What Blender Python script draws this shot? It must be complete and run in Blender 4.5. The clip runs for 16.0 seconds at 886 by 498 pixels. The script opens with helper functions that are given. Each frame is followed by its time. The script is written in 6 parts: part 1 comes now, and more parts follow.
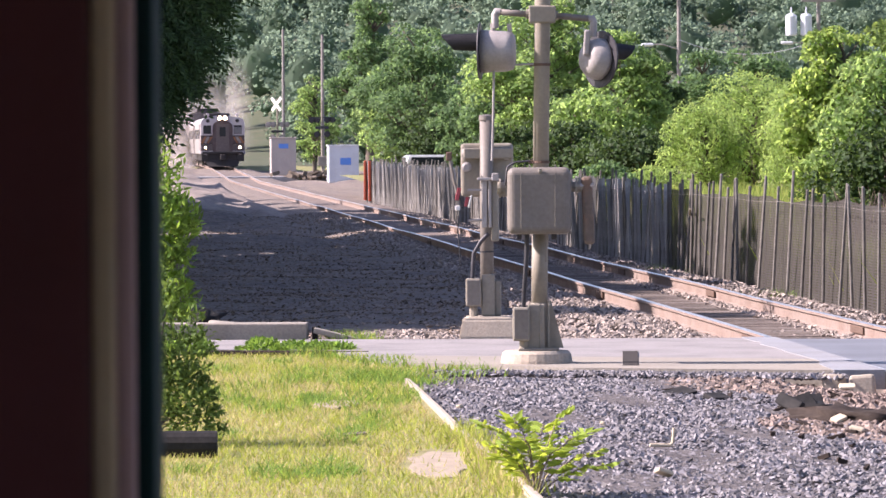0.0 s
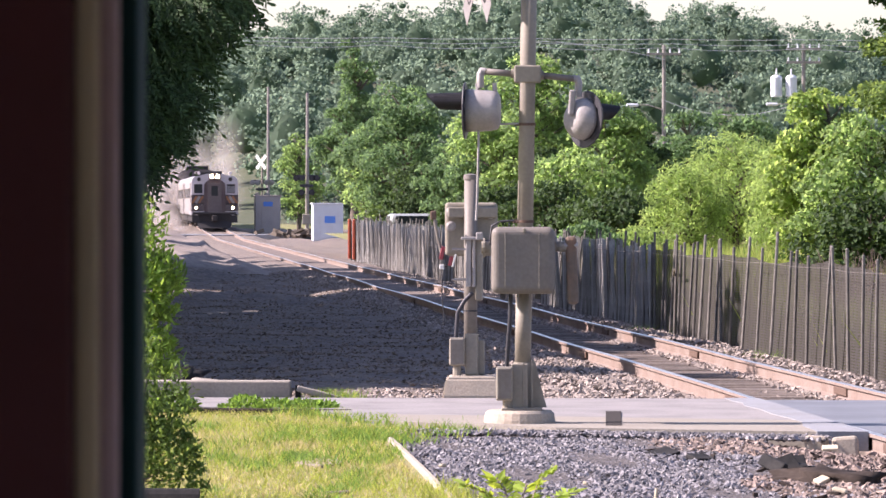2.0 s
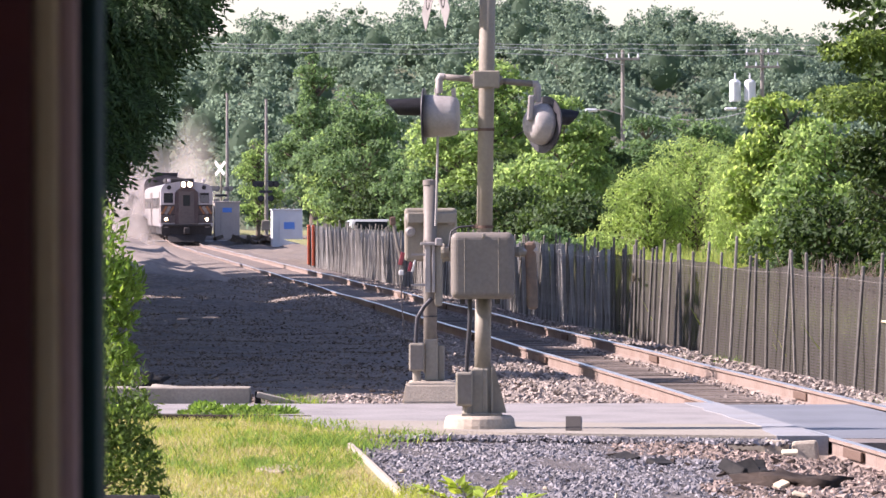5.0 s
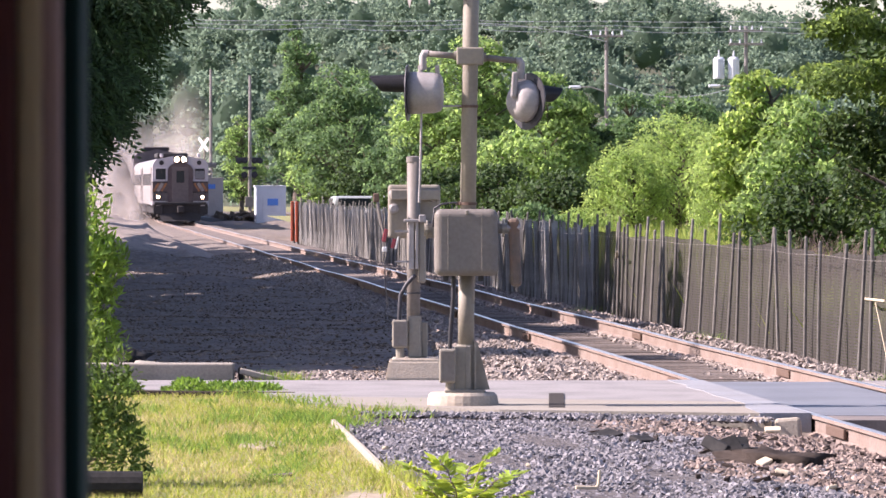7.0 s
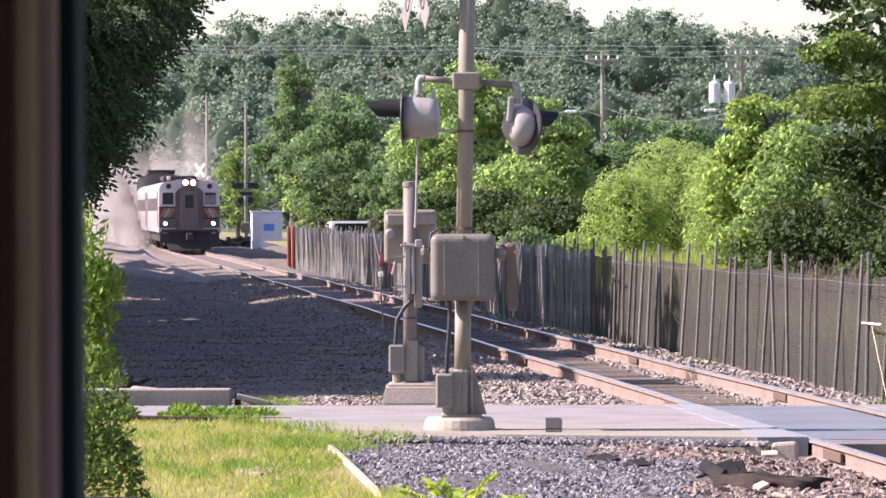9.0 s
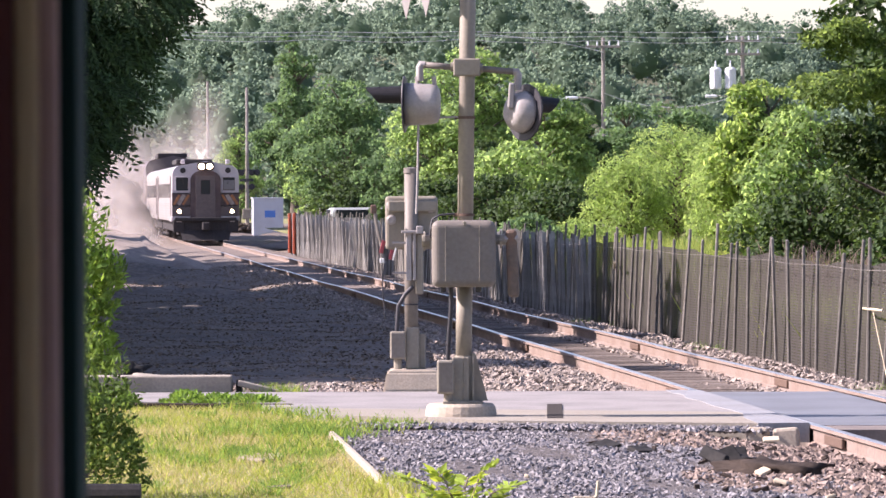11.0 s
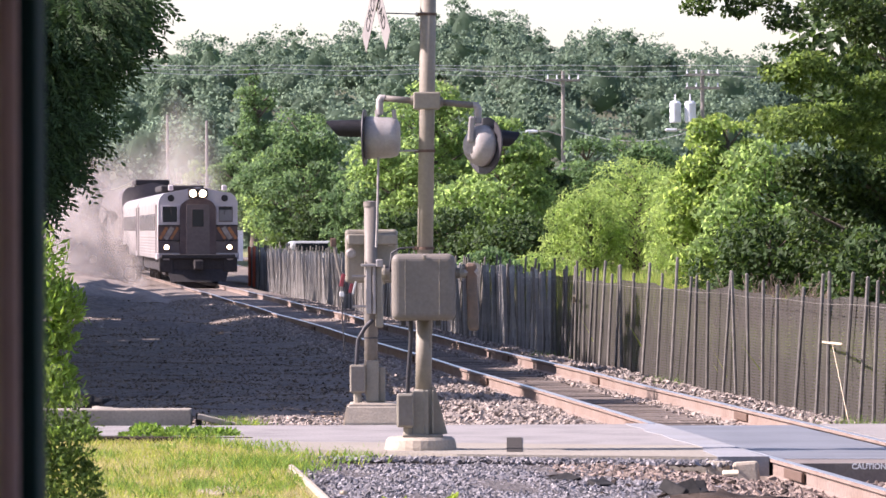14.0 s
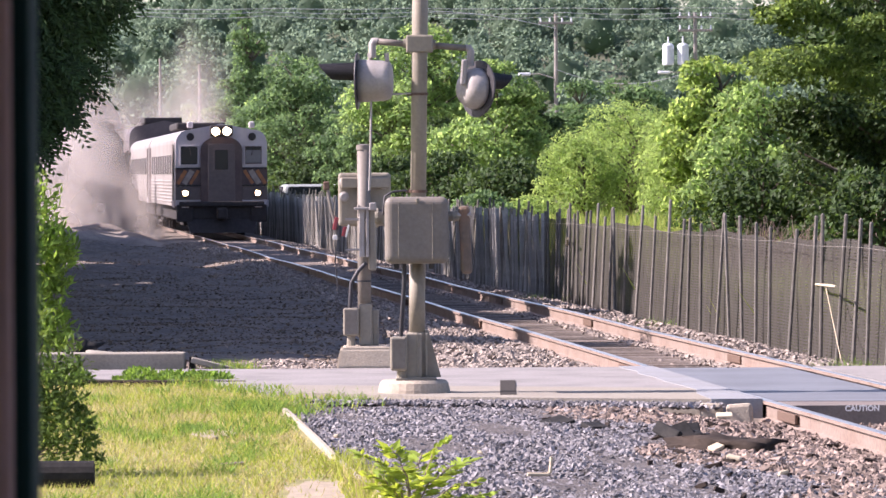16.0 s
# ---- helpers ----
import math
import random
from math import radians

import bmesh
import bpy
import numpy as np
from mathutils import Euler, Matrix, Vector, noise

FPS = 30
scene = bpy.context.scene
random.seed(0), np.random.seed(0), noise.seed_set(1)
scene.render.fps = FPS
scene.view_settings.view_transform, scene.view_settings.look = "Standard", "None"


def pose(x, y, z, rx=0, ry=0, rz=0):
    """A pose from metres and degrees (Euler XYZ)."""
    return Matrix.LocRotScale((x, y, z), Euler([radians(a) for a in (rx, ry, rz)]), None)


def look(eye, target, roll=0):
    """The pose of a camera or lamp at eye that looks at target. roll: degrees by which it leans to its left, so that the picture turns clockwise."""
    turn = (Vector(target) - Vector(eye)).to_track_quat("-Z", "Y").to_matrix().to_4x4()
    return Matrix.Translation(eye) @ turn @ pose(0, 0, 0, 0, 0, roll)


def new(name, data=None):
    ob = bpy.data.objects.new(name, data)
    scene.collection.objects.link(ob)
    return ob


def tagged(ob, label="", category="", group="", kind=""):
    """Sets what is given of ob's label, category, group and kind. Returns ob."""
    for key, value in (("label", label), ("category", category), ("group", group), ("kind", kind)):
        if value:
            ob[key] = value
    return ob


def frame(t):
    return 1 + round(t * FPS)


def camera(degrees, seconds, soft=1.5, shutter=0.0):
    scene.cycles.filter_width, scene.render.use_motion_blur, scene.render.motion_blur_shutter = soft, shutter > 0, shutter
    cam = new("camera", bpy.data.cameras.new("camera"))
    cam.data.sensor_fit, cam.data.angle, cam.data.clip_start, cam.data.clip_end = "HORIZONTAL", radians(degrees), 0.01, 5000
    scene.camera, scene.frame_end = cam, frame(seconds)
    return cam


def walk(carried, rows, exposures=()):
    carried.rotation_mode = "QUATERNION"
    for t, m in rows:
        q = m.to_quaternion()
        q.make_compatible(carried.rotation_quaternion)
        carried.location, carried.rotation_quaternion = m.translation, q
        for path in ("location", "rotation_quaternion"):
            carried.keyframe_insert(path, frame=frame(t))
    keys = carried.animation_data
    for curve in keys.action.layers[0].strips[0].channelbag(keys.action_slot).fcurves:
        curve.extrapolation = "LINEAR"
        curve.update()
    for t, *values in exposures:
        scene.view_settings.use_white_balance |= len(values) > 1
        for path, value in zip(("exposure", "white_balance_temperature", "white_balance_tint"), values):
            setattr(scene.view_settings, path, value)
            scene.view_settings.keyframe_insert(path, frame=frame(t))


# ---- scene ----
cam = camera(9.957, 16.0, soft=1.5)
# long lens set close to the near jamb of the doorway, which stays out of focus
cam.data.dof.use_dof = True
cam.data.dof.focus_distance = 62.0
cam.data.dof.aperture_fstop = 23.0
EYE = 1.95
ROWS = [
    (0.0, 1.0678, -1.1773, 0.302),
    (0.5, 1.0904, -0.7375, 0.095),
    (1.0, 1.0089, -0.4429, -0.101),
    (1.5, 0.9224, -0.1574, 0.028),
    (2.0, 0.8930, -0.5132, -0.081),
    (2.5, 0.9213, -0.3999, 0.045),
    (3.0, 0.8414, -0.4575, 0.203),
    (3.5, 0.6494, -0.4456, 0.000),
    (4.0, 0.5097, -0.3975, 0.076),
    (4.2, 0.5434, -0.4093, 0.094),
    (6.3, 0.2058, -0.5120, 0.104),
    (6.5, 0.3790, -0.5401, 0.014),
    (7.0, 0.2483, -0.7130, -0.000),
    (7.5, 0.2518, -0.7963, -0.120),
    (8.0, 0.3453, -0.8197, -0.197),
    (8.5, 0.2106, -0.5513, 0.165),
    (8.7, 0.1976, -0.4325, 0.136),
    (10.8, 0.3191, -0.4983, 0.249),
    (11.0, 0.2178, -0.5865, 0.230),
    (11.5, -0.0535, -0.5804, 0.388),
    (12.0, -0.1194, -0.6701, 0.155),
    (12.5, 0.3680, -0.4319, 0.171),
    (13.0, 0.4111, -0.3630, 0.043),
    (13.5, 0.1182, -0.4202, 0.238),
    (14.0, -0.2345, -0.2113, 0.179),
    (14.5, -0.2674, -0.1846, -0.000),
    (15.0, -0.2480, -0.2653, 0.052),
    (15.5, -0.1933, -0.5026, -0.082),
    (16.0, -0.3128, -0.8531, 0.320),
]
EXPO = [(0.0, 1.58, 6400, 31), (16.0, 1.58, 6400, 31)]
walk(cam, [(t, pose(0, 0, EYE, 90 + pitch, roll, yaw)) for t, yaw, pitch, roll in ROWS], EXPO)

# ---- daylight ----
SUN_EL, SUN_AZ = 38.0, -91.0      # azimuth from straight ahead, negative to the left
world = bpy.data.worlds.new("sky")
scene.world = world
world.use_nodes = True
wn = world.node_tree.nodes
sky = wn.new("ShaderNodeTexSky")
sky.sky_type = "NISHITA"
sky.sun_disc = False
sky.sun_elevation = radians(SUN_EL)
sky.sun_rotation = radians(SUN_AZ)
sky.air_density, sky.dust_density, sky.ozone_density = 1.0, 1.0, 1.0
wn["Background"].inputs["Strength"].default_value = 0.08
world.node_tree.links.new(sky.outputs[0], wn["Background"].inputs["Color"])
sun = new("sun", bpy.data.lights.new("sun", "SUN"))
sun.data.energy, sun.data.angle, sun.data.color = 4.5, radians(0.53), (1.0, 0.93, 0.82)
to_sun = Vector((math.sin(radians(SUN_AZ)) * math.cos(radians(SUN_EL)), math.cos(radians(SUN_AZ)) * math.cos(radians(SUN_EL)), math.sin(radians(SUN_EL))))
sun.matrix_basis = look(to_sun * 60, (0, 0, 0))

# ---- the line of the track: its middle lies at X = TRACK_A + TRACK_B * Y ----
TRACK_A, TRACK_B = 7.385, -0.0838
rng = np.random.default_rng(7)


def rise(y):
    """Height of the rail head along the line: level, then a slight climb."""
    return 0.0078 * max(0.0, min(y, 345) - 280) + 0.003 * max(0.0, y - 345)


# ---- materials ----
def material(name, colour, rough=0.8, metal=0.0, spread=0.25, grain=20.0, bump=0.2, stain=None, stain_scale=2.0, stain_amount=0.5, island=0.0, obj=0.0, spec=0.4):
    m = bpy.data.materials.new(name)
    m.use_nodes = True
    nt = m.node_tree
    n, l = nt.nodes, nt.links
    b = n["Principled BSDF"]
    b.inputs["Roughness"].default_value, b.inputs["Metallic"].default_value = rough, metal
    b.inputs["Specular IOR Level"].default_value = spec
    tc = n.new("ShaderNodeTexCoord")
    fine = n.new("ShaderNodeTexNoise")
    fine.inputs["Scale"].default_value, fine.inputs["Detail"].default_value = grain, 4
    l.new(tc.outputs["Object"], fine.inputs["Vector"])
    ramp = n.new("ShaderNodeMapRange")
    ramp.inputs["From Min"].default_value, ramp.inputs["From Max"].default_value = 0.25, 0.75
    ramp.inputs["To Min"].default_value, ramp.inputs["To Max"].default_value = 1 - spread, 1 + spread
    l.new(fine.outputs["Fac"], ramp.inputs["Value"])
    value = ramp.outputs["Result"]
    for amount, node, socket in ((island, "ShaderNodeNewGeometry", "Random Per Island"), (obj, "ShaderNodeObjectInfo", "Random")):
        if amount:
            src = n.new(node)
            r2 = n.new("ShaderNodeMapRange")
            r2.inputs["To Min"].default_value, r2.inputs["To Max"].default_value = 1 - amount, 1 + amount
            l.new(src.outputs[socket], r2.inputs["Value"])
            mul = n.new("ShaderNodeMath")
            mul.operation = "MULTIPLY"
            l.new(value, mul.inputs[0])
            l.new(r2.outputs["Result"], mul.inputs[1])
            value = mul.outputs[0]
    base = n.new("ShaderNodeMix")
    base.data_type, base.blend_type = "RGBA", "MIX"
    base.inputs["A"].default_value = (*colour, 1)
    base.inputs["B"].default_value = (*(stain or colour), 1)
    base.inputs["Factor"].default_value = 0
    if stain:
        big = n.new("ShaderNodeTexNoise")
        big.inputs["Scale"].default_value, big.inputs["Detail"].default_value = stain_scale, 5
        l.new(tc.outputs["Object"], big.inputs["Vector"])
        cut = n.new("ShaderNodeMapRange")
        cut.inputs["From Min"].default_value, cut.inputs["From Max"].default_value = 0.42, 0.66
        cut.inputs["To Max"].default_value = stain_amount
        l.new(big.outputs["Fac"], cut.inputs["Value"])
        l.new(cut.outputs["Result"], base.inputs["Factor"])
    scaled = n.new("ShaderNodeVectorMath")
    scaled.operation = "SCALE"
    l.new(base.outputs["Result"], scaled.inputs[0])
    l.new(value, scaled.inputs["Scale"])
    l.new(scaled.outputs[0], b.inputs["Base Color"])
    if bump:
        bp = n.new("ShaderNodeBump")
        bp.inputs["Strength"].default_value, bp.inputs["Distance"].default_value = min(bump, 1.0), 0.01 if bump < 1 else 0.05
        l.new(fine.outputs["Fac"], bp.inputs["Height"])
        l.new(bp.outputs[0], b.inputs["Normal"])
    return m


def leaf_material(name, colour, through_colour, share=0.45, spread=0.45, rough=0.65):
    """Leaves: a thin sheet that reflects and lets light through, varied leaf by leaf."""
    m = bpy.data.materials.new(name)
    m.use_nodes = True
    nt = m.node_tree
    n, l = nt.nodes, nt.links
    b = n["Principled BSDF"]
    b.inputs["Roughness"].default_value = rough
    b.inputs["Specular IOR Level"].default_value = 0.22
    geo = n.new("ShaderNodeNewGeometry")
    r = n.new("ShaderNodeMapRange")
    r.inputs["To Min"].default_value, r.inputs["To Max"].default_value = 1 - spread, 1 + spread
    l.new(geo.outputs["Random Per Island"], r.inputs["Value"])
    sh = []
    for c in (colour, through_colour):
        s = n.new("ShaderNodeVectorMath")
        s.operation = "SCALE"
        s.inputs[0].default_value = c
        l.new(r.outputs["Result"], s.inputs["Scale"])
        sh.append(s.outputs[0])
    tr = n.new("ShaderNodeBsdfTranslucent")
    l.new(sh[0], b.inputs["Base Color"])
    l.new(sh[1], tr.inputs["Color"])
    mix = n.new("ShaderNodeMixShader")
    mix.inputs[0].default_value = share
    l.new(b.outputs[0], mix.inputs[1])
    l.new(tr.outputs[0], mix.inputs[2])
    l.new(mix.outputs[0], n["Material Output"].inputs["Surface"])
    return m


def glow(name, colour, strength):
    m = bpy.data.materials.new(name)
    m.use_nodes = True
    b = m.node_tree.nodes["Principled BSDF"]
    b.inputs["Base Color"].default_value = (*colour, 1)
    b.inputs["Emission Color"].default_value = (*colour, 1)
    b.inputs["Emission Strength"].default_value = strength
    return m


M_GREY = material("weathered_aluminium_paint", (0.235, 0.212, 0.172), 0.6, 0.0, 0.10, 30, 0.08, (0.17, 0.145, 0.11), 3.0, 0.6)
M_SILVER = material("worn_silver_paint", (0.165, 0.148, 0.13), 0.6, 0.0, 0.12, 30, 0.08, (0.15, 0.13, 0.11), 4.0, 0.7)
M_PALE = material("galvanised_steel", (0.265, 0.245, 0.235), 0.55, 0.1, 0.10, 40, 0.08, (0.40, 0.38, 0.36), 6.0, 0.5)
M_ARM = material("rust_stained_arm", (0.13, 0.10, 0.08), 0.8, 0, 0.2, 20, 0.1, (0.2, 0.11, 0.07), 5, 0.6)
M_BLACK = material("black_metal", (0.030, 0.029, 0.034), 0.5, 0.0, 0.2, 40, 0.1)
M_RUBBER = material("black_rubber", (0.016, 0.016, 0.016), 0.8, 0.0, 0.25, 30, 0.3, (0.035, 0.032, 0.03), 5, 0.5, spec=0.15)
M_RUST = material("rusty_steel", (0.12, 0.078, 0.058), 0.85, 0.1, 0.3, 60, 0.4)
M_CONC = material("weathered_concrete", (0.37, 0.315, 0.25), 0.9, 0, 0.16, 45, 0.35, (0.30, 0.27, 0.22), 3.5, 0.6)
M_KERB = material("kerb_concrete", (0.275, 0.248, 0.21), 0.9, 0, 0.16, 35, 0.3, (0.19, 0.17, 0.14), 2.0, 0.6)
M_ROAD = material("worn_asphalt", (0.24, 0.228, 0.222), 0.85, 0, 0.22, 45, 0.4, (0.175, 0.168, 0.164), 1.6, 0.8, spec=0.15)
M_ROADEDGE = material("dusty_asphalt_edge", (0.255, 0.235, 0.20), 0.9, 0, 0.2, 40, 0.4, (0.22, 0.2, 0.17), 1.3, 0.7, spec=0.1)
M_PANEL = material("crossing_rubber_panel", (0.15, 0.16, 0.175), 0.6, 0, 0.12, 50, 0.2, (0.10, 0.105, 0.115), 1.2, 0.6)
M_PANELEND = material("worn_brown_panel_end", (0.17, 0.145, 0.13), 0.85, 0, 0.15, 40, 0.3, (0.11, 0.095, 0.088), 2.5, 0.6)
M_PATCH = material("pale_concrete_apron", (0.235, 0.243, 0.255), 0.75, 0, 0.12, 50, 0.2, (0.19, 0.19, 0.19), 1.5, 0.6, spec=0.2)
M_RAIL = material("rail_web_rust", (0.225, 0.175, 0.148), 0.85, 0.0, 0.25, 25, 0.25, (0.17, 0.115, 0.09), 1.5, 0.6)
M_RAILTOP = material("polished_rail_head", (0.52, 0.50, 0.48), 0.32, 0.85, 0.08, 40, 0.02)
M_BED = material("packed_cinder_bed", (0.115, 0.092, 0.078), 0.95, 0, 0.4, 14, 0.8, (0.20, 0.165, 0.14), 2.2, 0.6)
M_TIE = material("creosoted_tie", (0.10, 0.082, 0.068), 0.9, 0, 0.3, 25, 0.5, (0.16, 0.13, 0.11), 3, 0.6, obj=0.3)
M_STONE = material("grey_tan_ballast", (0.245, 0.208, 0.18), 0.9, 0, 0.15, 30, 0.2, island=0.45)
M_DARKSTONE = material("blue_grey_crushed_stone", (0.132, 0.126, 0.132), 0.62, 0, 0.15, 30, 0.2, island=0.7, spec=0.6)
M_SHADESTONE = material("shade_toned_ballast", (0.19, 0.152, 0.120), 0.95, 0, 0.15, 30, 0.2, island=0.5, spec=0.1)
M_SAND = material("pale_dusty_ground", (0.205, 0.172, 0.146), 0.95, 0, 0.35, 3, 0.6, (0.17, 0.14, 0.125), 0.5, 0.8)
# Pale so that the unseen walls bounce light onto the jamb.
M_CREAM = material("cream_bounce_paint", (0.62, 0.56, 0.46), 0.7, 0, 0.06, 4, 0.02, (0.5, 0.45, 0.37), 0.7, 0.5)
M_RUBBLE = material("brown_stony_rubble", (0.20, 0.155, 0.13), 0.9, 0, 0.2, 30, 0.2, island=0.65)
M_EDGE = material("bleached_timber", (0.33, 0.29, 0.23), 0.85, 0, 0.2, 25, 0.3, (0.27, 0.23, 0.18), 4, 0.6)
M_SOIL = material("ballast_ground", (0.17, 0.138, 0.113), 0.95, 0, 0.5, 9, 1.0, (0.105, 0.092, 0.085), 1.4, 0.8)
M_GRAVELBED = material("dark_gravel_bed", (0.088, 0.078, 0.074), 0.9, 0, 0.5, 18, 1.0, (0.055, 0.048, 0.046), 1.0, 0.6)
M_TURF = material("turf_soil", (0.16, 0.17, 0.055), 0.95, 0, 0.35, 12, 0.8, (0.24, 0.20, 0.10), 0.9, 0.7)
M_FOREST = material("forest_floor", (0.05, 0.065, 0.03), 0.95, 0, 0.3, 2, 0.5, (0.08, 0.075, 0.045), 0.2, 0.6)
M_DIRT = material("bare_dirt", (0.27, 0.225, 0.165), 0.95, 0, 0.25, 18, 0.6)
M_BARK = material("bark", (0.11, 0.09, 0.07), 0.95, 0, 0.35, 12, 0.8)
M_SCRAPMAT = material("dirty_dark_felt", (0.034, 0.027, 0.023), 0.95, 0, 0.3, 14, 0.8, (0.062, 0.048, 0.04), 4, 0.5, spec=0.1)
M_TWIG = material("dead_twig", (0.19, 0.145, 0.118), 0.9, 0, 0.25, 12, 0.2)
M_POST = material("weathered_fence_post", (0.165, 0.155, 0.14), 0.75, 0.1, 0.25, 20, 0.2, (0.09, 0.085, 0.075), 3, 0.6, obj=0.3)
M_SLAT = material("weathered_fence_slat", (0.34, 0.33, 0.31), 0.85, 0, 0.2, 20, 0.2, (0.2, 0.19, 0.18), 3, 0.5, obj=0.35)
M_ORANGE = material("orange_safety_mesh", (0.52, 0.115, 0.055), 0.6, 0, 0.15, 20, 0.1)
M_WOODPALE = material("pale_wood", (0.50, 0.42, 0.30), 0.8, 0, 0.15, 20, 0.2)
M_WHITE = material("white_reflective_sheet", (0.62, 0.62, 0.60), 0.45, 0, 0.08, 30, 0.03, (0.55, 0.52, 0.48), 5, 0.5)
# The grey tone stands in for the shade on the white blades.
M_SIGN = material("shade_grey_sign_sheet", (0.20, 0.19, 0.185), 0.7, 0, 0.10, 30, 0.03, (0.14, 0.13, 0.125), 5, 0.4)
M_RED = material("red_reflective_sheet", (0.26, 0.045, 0.055), 0.45, 0, 0.1, 20, 0.03)
M_LETTER = material("white_lettering_paint", (0.86, 0.85, 0.82), 0.6, 0, 0.06, 30, 0)
M_DARKMARK = material("flat_dark_mark", (0.055, 0.052, 0.05), 1.0, 0, 0.2, 40, 0.0, spec=0.0)
M_INK = material("black_ink", (0.02, 0.02, 0.02), 0.6, 0, 0.1, 20, 0)
M_CABWHITE = material("pale_cabinet_paint", (0.58, 0.61, 0.66), 0.5, 0, 0.06, 20, 0.03, (0.46, 0.48, 0.52), 2, 0.4)
M_CABTAN = material("tan_cabinet_paint", (0.42, 0.37, 0.34), 0.6, 0, 0.08, 20, 0.03, (0.33, 0.29, 0.27), 2, 0.4)
M_BLUE = material("blue_sign", (0.10, 0.25, 0.66), 0.5, 0, 0.08, 20, 0)
M_STEEL = material("fluted_stainless", (0.36, 0.335, 0.325), 0.45, 0.4, 0.08, 8, 0.02, (0.25, 0.22, 0.22), 0.8, 0.6)
M_CARWHITE = material("pale_cab_paint", (0.47, 0.43, 0.45), 0.45, 0, 0.06, 12, 0.02, (0.38, 0.34, 0.34), 2.0, 0.5)
M_MAROON = material("dark_brown_cab_panel", (0.060, 0.038, 0.042), 0.5, 0, 0.15, 12, 0.03, (0.12, 0.09, 0.08), 2, 0.6)
M_DOOR = material("grey_brown_door_paint", (0.115, 0.092, 0.09), 0.5, 0, 0.15, 12, 0.03, (0.09, 0.07, 0.07), 2, 0.6)
M_STRIPE = material("amber_stripe_paint", (0.36, 0.15, 0.055), 0.6, 0, 0.2, 9, 0.02, (0.12, 0.06, 0.05), 4, 0.7)
M_UNDER = material("sooty_underframe", (0.03, 0.027, 0.028), 0.8, 0, 0.3, 10, 0.2)
M_LOCO = material("dark_locomotive_paint", (0.085, 0.07, 0.075), 0.5, 0, 0.15, 6, 0.03)
M_CARPAINT = material("silver_grey_car_paint", (0.36, 0.38, 0.37), 0.35, 0.2, 0.05, 4, 0)
M_STRIPEPALE = material("worn_pale_stripe", (0.30, 0.27, 0.25), 0.6, 0, 0.2, 9, 0.02, (0.14, 0.10, 0.09), 4, 0.7)
M_BLIND = material("grey_window_blind", (0.17, 0.165, 0.17), 0.6, 0, 0.08, 12, 0.02)
M_GLASS = material("dark_window_glass", (0.02, 0.024, 0.03), 0.15, 0, 0.05, 5, 0, spec=0.3)
M_LAMP = glow("headlight_glow", (1.0, 0.72, 0.38), 16.0)
M_DITCH = glow("ditch_light_glow", (1.0, 0.70, 0.36), 10.0)
M_AMBERLAMP = glow("dim_marker_glow", (1.0, 0.35, 0.12), 4.0)
M_DUST = leaf_material("blown_dust", (0.58, 0.535, 0.505), (0.58, 0.535, 0.505), 0.5, 0.04, 0.95)
nt = M_DUST.node_tree
fade = nt.nodes.new("ShaderNodeAttribute")
fade.attribute_name = "fade"
clear = nt.nodes.new("ShaderNodeBsdfTransparent")
thin = nt.nodes.new("ShaderNodeMixShader")
solid = nt.nodes["Material Output"].inputs["Surface"].links[0].from_socket
nt.links.new(fade.outputs["Fac"], thin.inputs[0])
nt.links.new(clear.outputs[0], thin.inputs[1])
nt.links.new(solid, thin.inputs[2])
nt.links.new(thin.outputs[0], nt.nodes["Material Output"].inputs["Surface"])
M_JAMB_DARK = material("maroon_painted_jamb", (0.112, 0.030, 0.038), 0.6, 0, 0.1, 9, 0.02, (0.04, 0.016, 0.018), 2, 0.4)
M_JAMB_TAN = material("tan_painted_bead", (0.42, 0.335, 0.24), 0.55, 0, 0.08, 9, 0.02)
M_JAMB_MAUVE = material("mauve_brown_painted_bead", (0.40, 0.28, 0.30), 0.55, 0, 0.08, 9, 0.02)
M_JAMB_GREEN = material("dark_green_door_seal", (0.010, 0.030, 0.032), 0.9, 0, 0.08, 9, 0.0, spec=0.1)
M_POLE = material("grey_utility_pole", (0.23, 0.215, 0.20), 0.9, 0, 0.2, 10, 0.2)
M_WIRE = material("utility_wire", (0.40, 0.42, 0.44), 0.5, 0.4, 0.05, 5, 0)

L_GRASS = leaf_material("lawn_blades", (0.235, 0.28, 0.05), (0.41, 0.45, 0.075), 0.48, 0.35)
L_STRAW = leaf_material("straw_blades", (0.43, 0.365, 0.165), (0.50, 0.43, 0.18), 0.42, 0.3)
L_WEED = leaf_material("weed_leaves", (0.11, 0.19, 0.04), (0.22, 0.36, 0.05), 0.45, 0.45)
L_SUMAC = leaf_material("young_sumac_leaves", (0.22, 0.31, 0.05), (0.46, 0.55, 0.06), 0.5, 0.35)
L_SHRUB = leaf_material("bright_shrub_leaves", (0.13, 0.225, 0.045), (0.29, 0.43, 0.06), 0.5, 0.5)
L_BUSH = leaf_material("dark_bush_leaves", (0.088, 0.140, 0.040), (0.18, 0.27, 0.045), 0.42, 0.5)
L_LOCUST = leaf_material("dark_hanging_leaves", (0.040, 0.076, 0.030), (0.062, 0.125, 0.030), 0.35, 0.5)
L_MID = leaf_material("mid_green_leaves", (0.086, 0.152, 0.070), (0.195, 0.315, 0.115), 0.52, 0.4)
L_YELLOW = leaf_material("yellow_green_leaves", (0.14, 0.22, 0.085), (0.35, 0.50, 0.15), 0.58, 0.4)
L_WILLOW = leaf_material("light_willow_leaves", (0.20, 0.30, 0.095), (0.42, 0.56, 0.15), 0.55, 0.3)
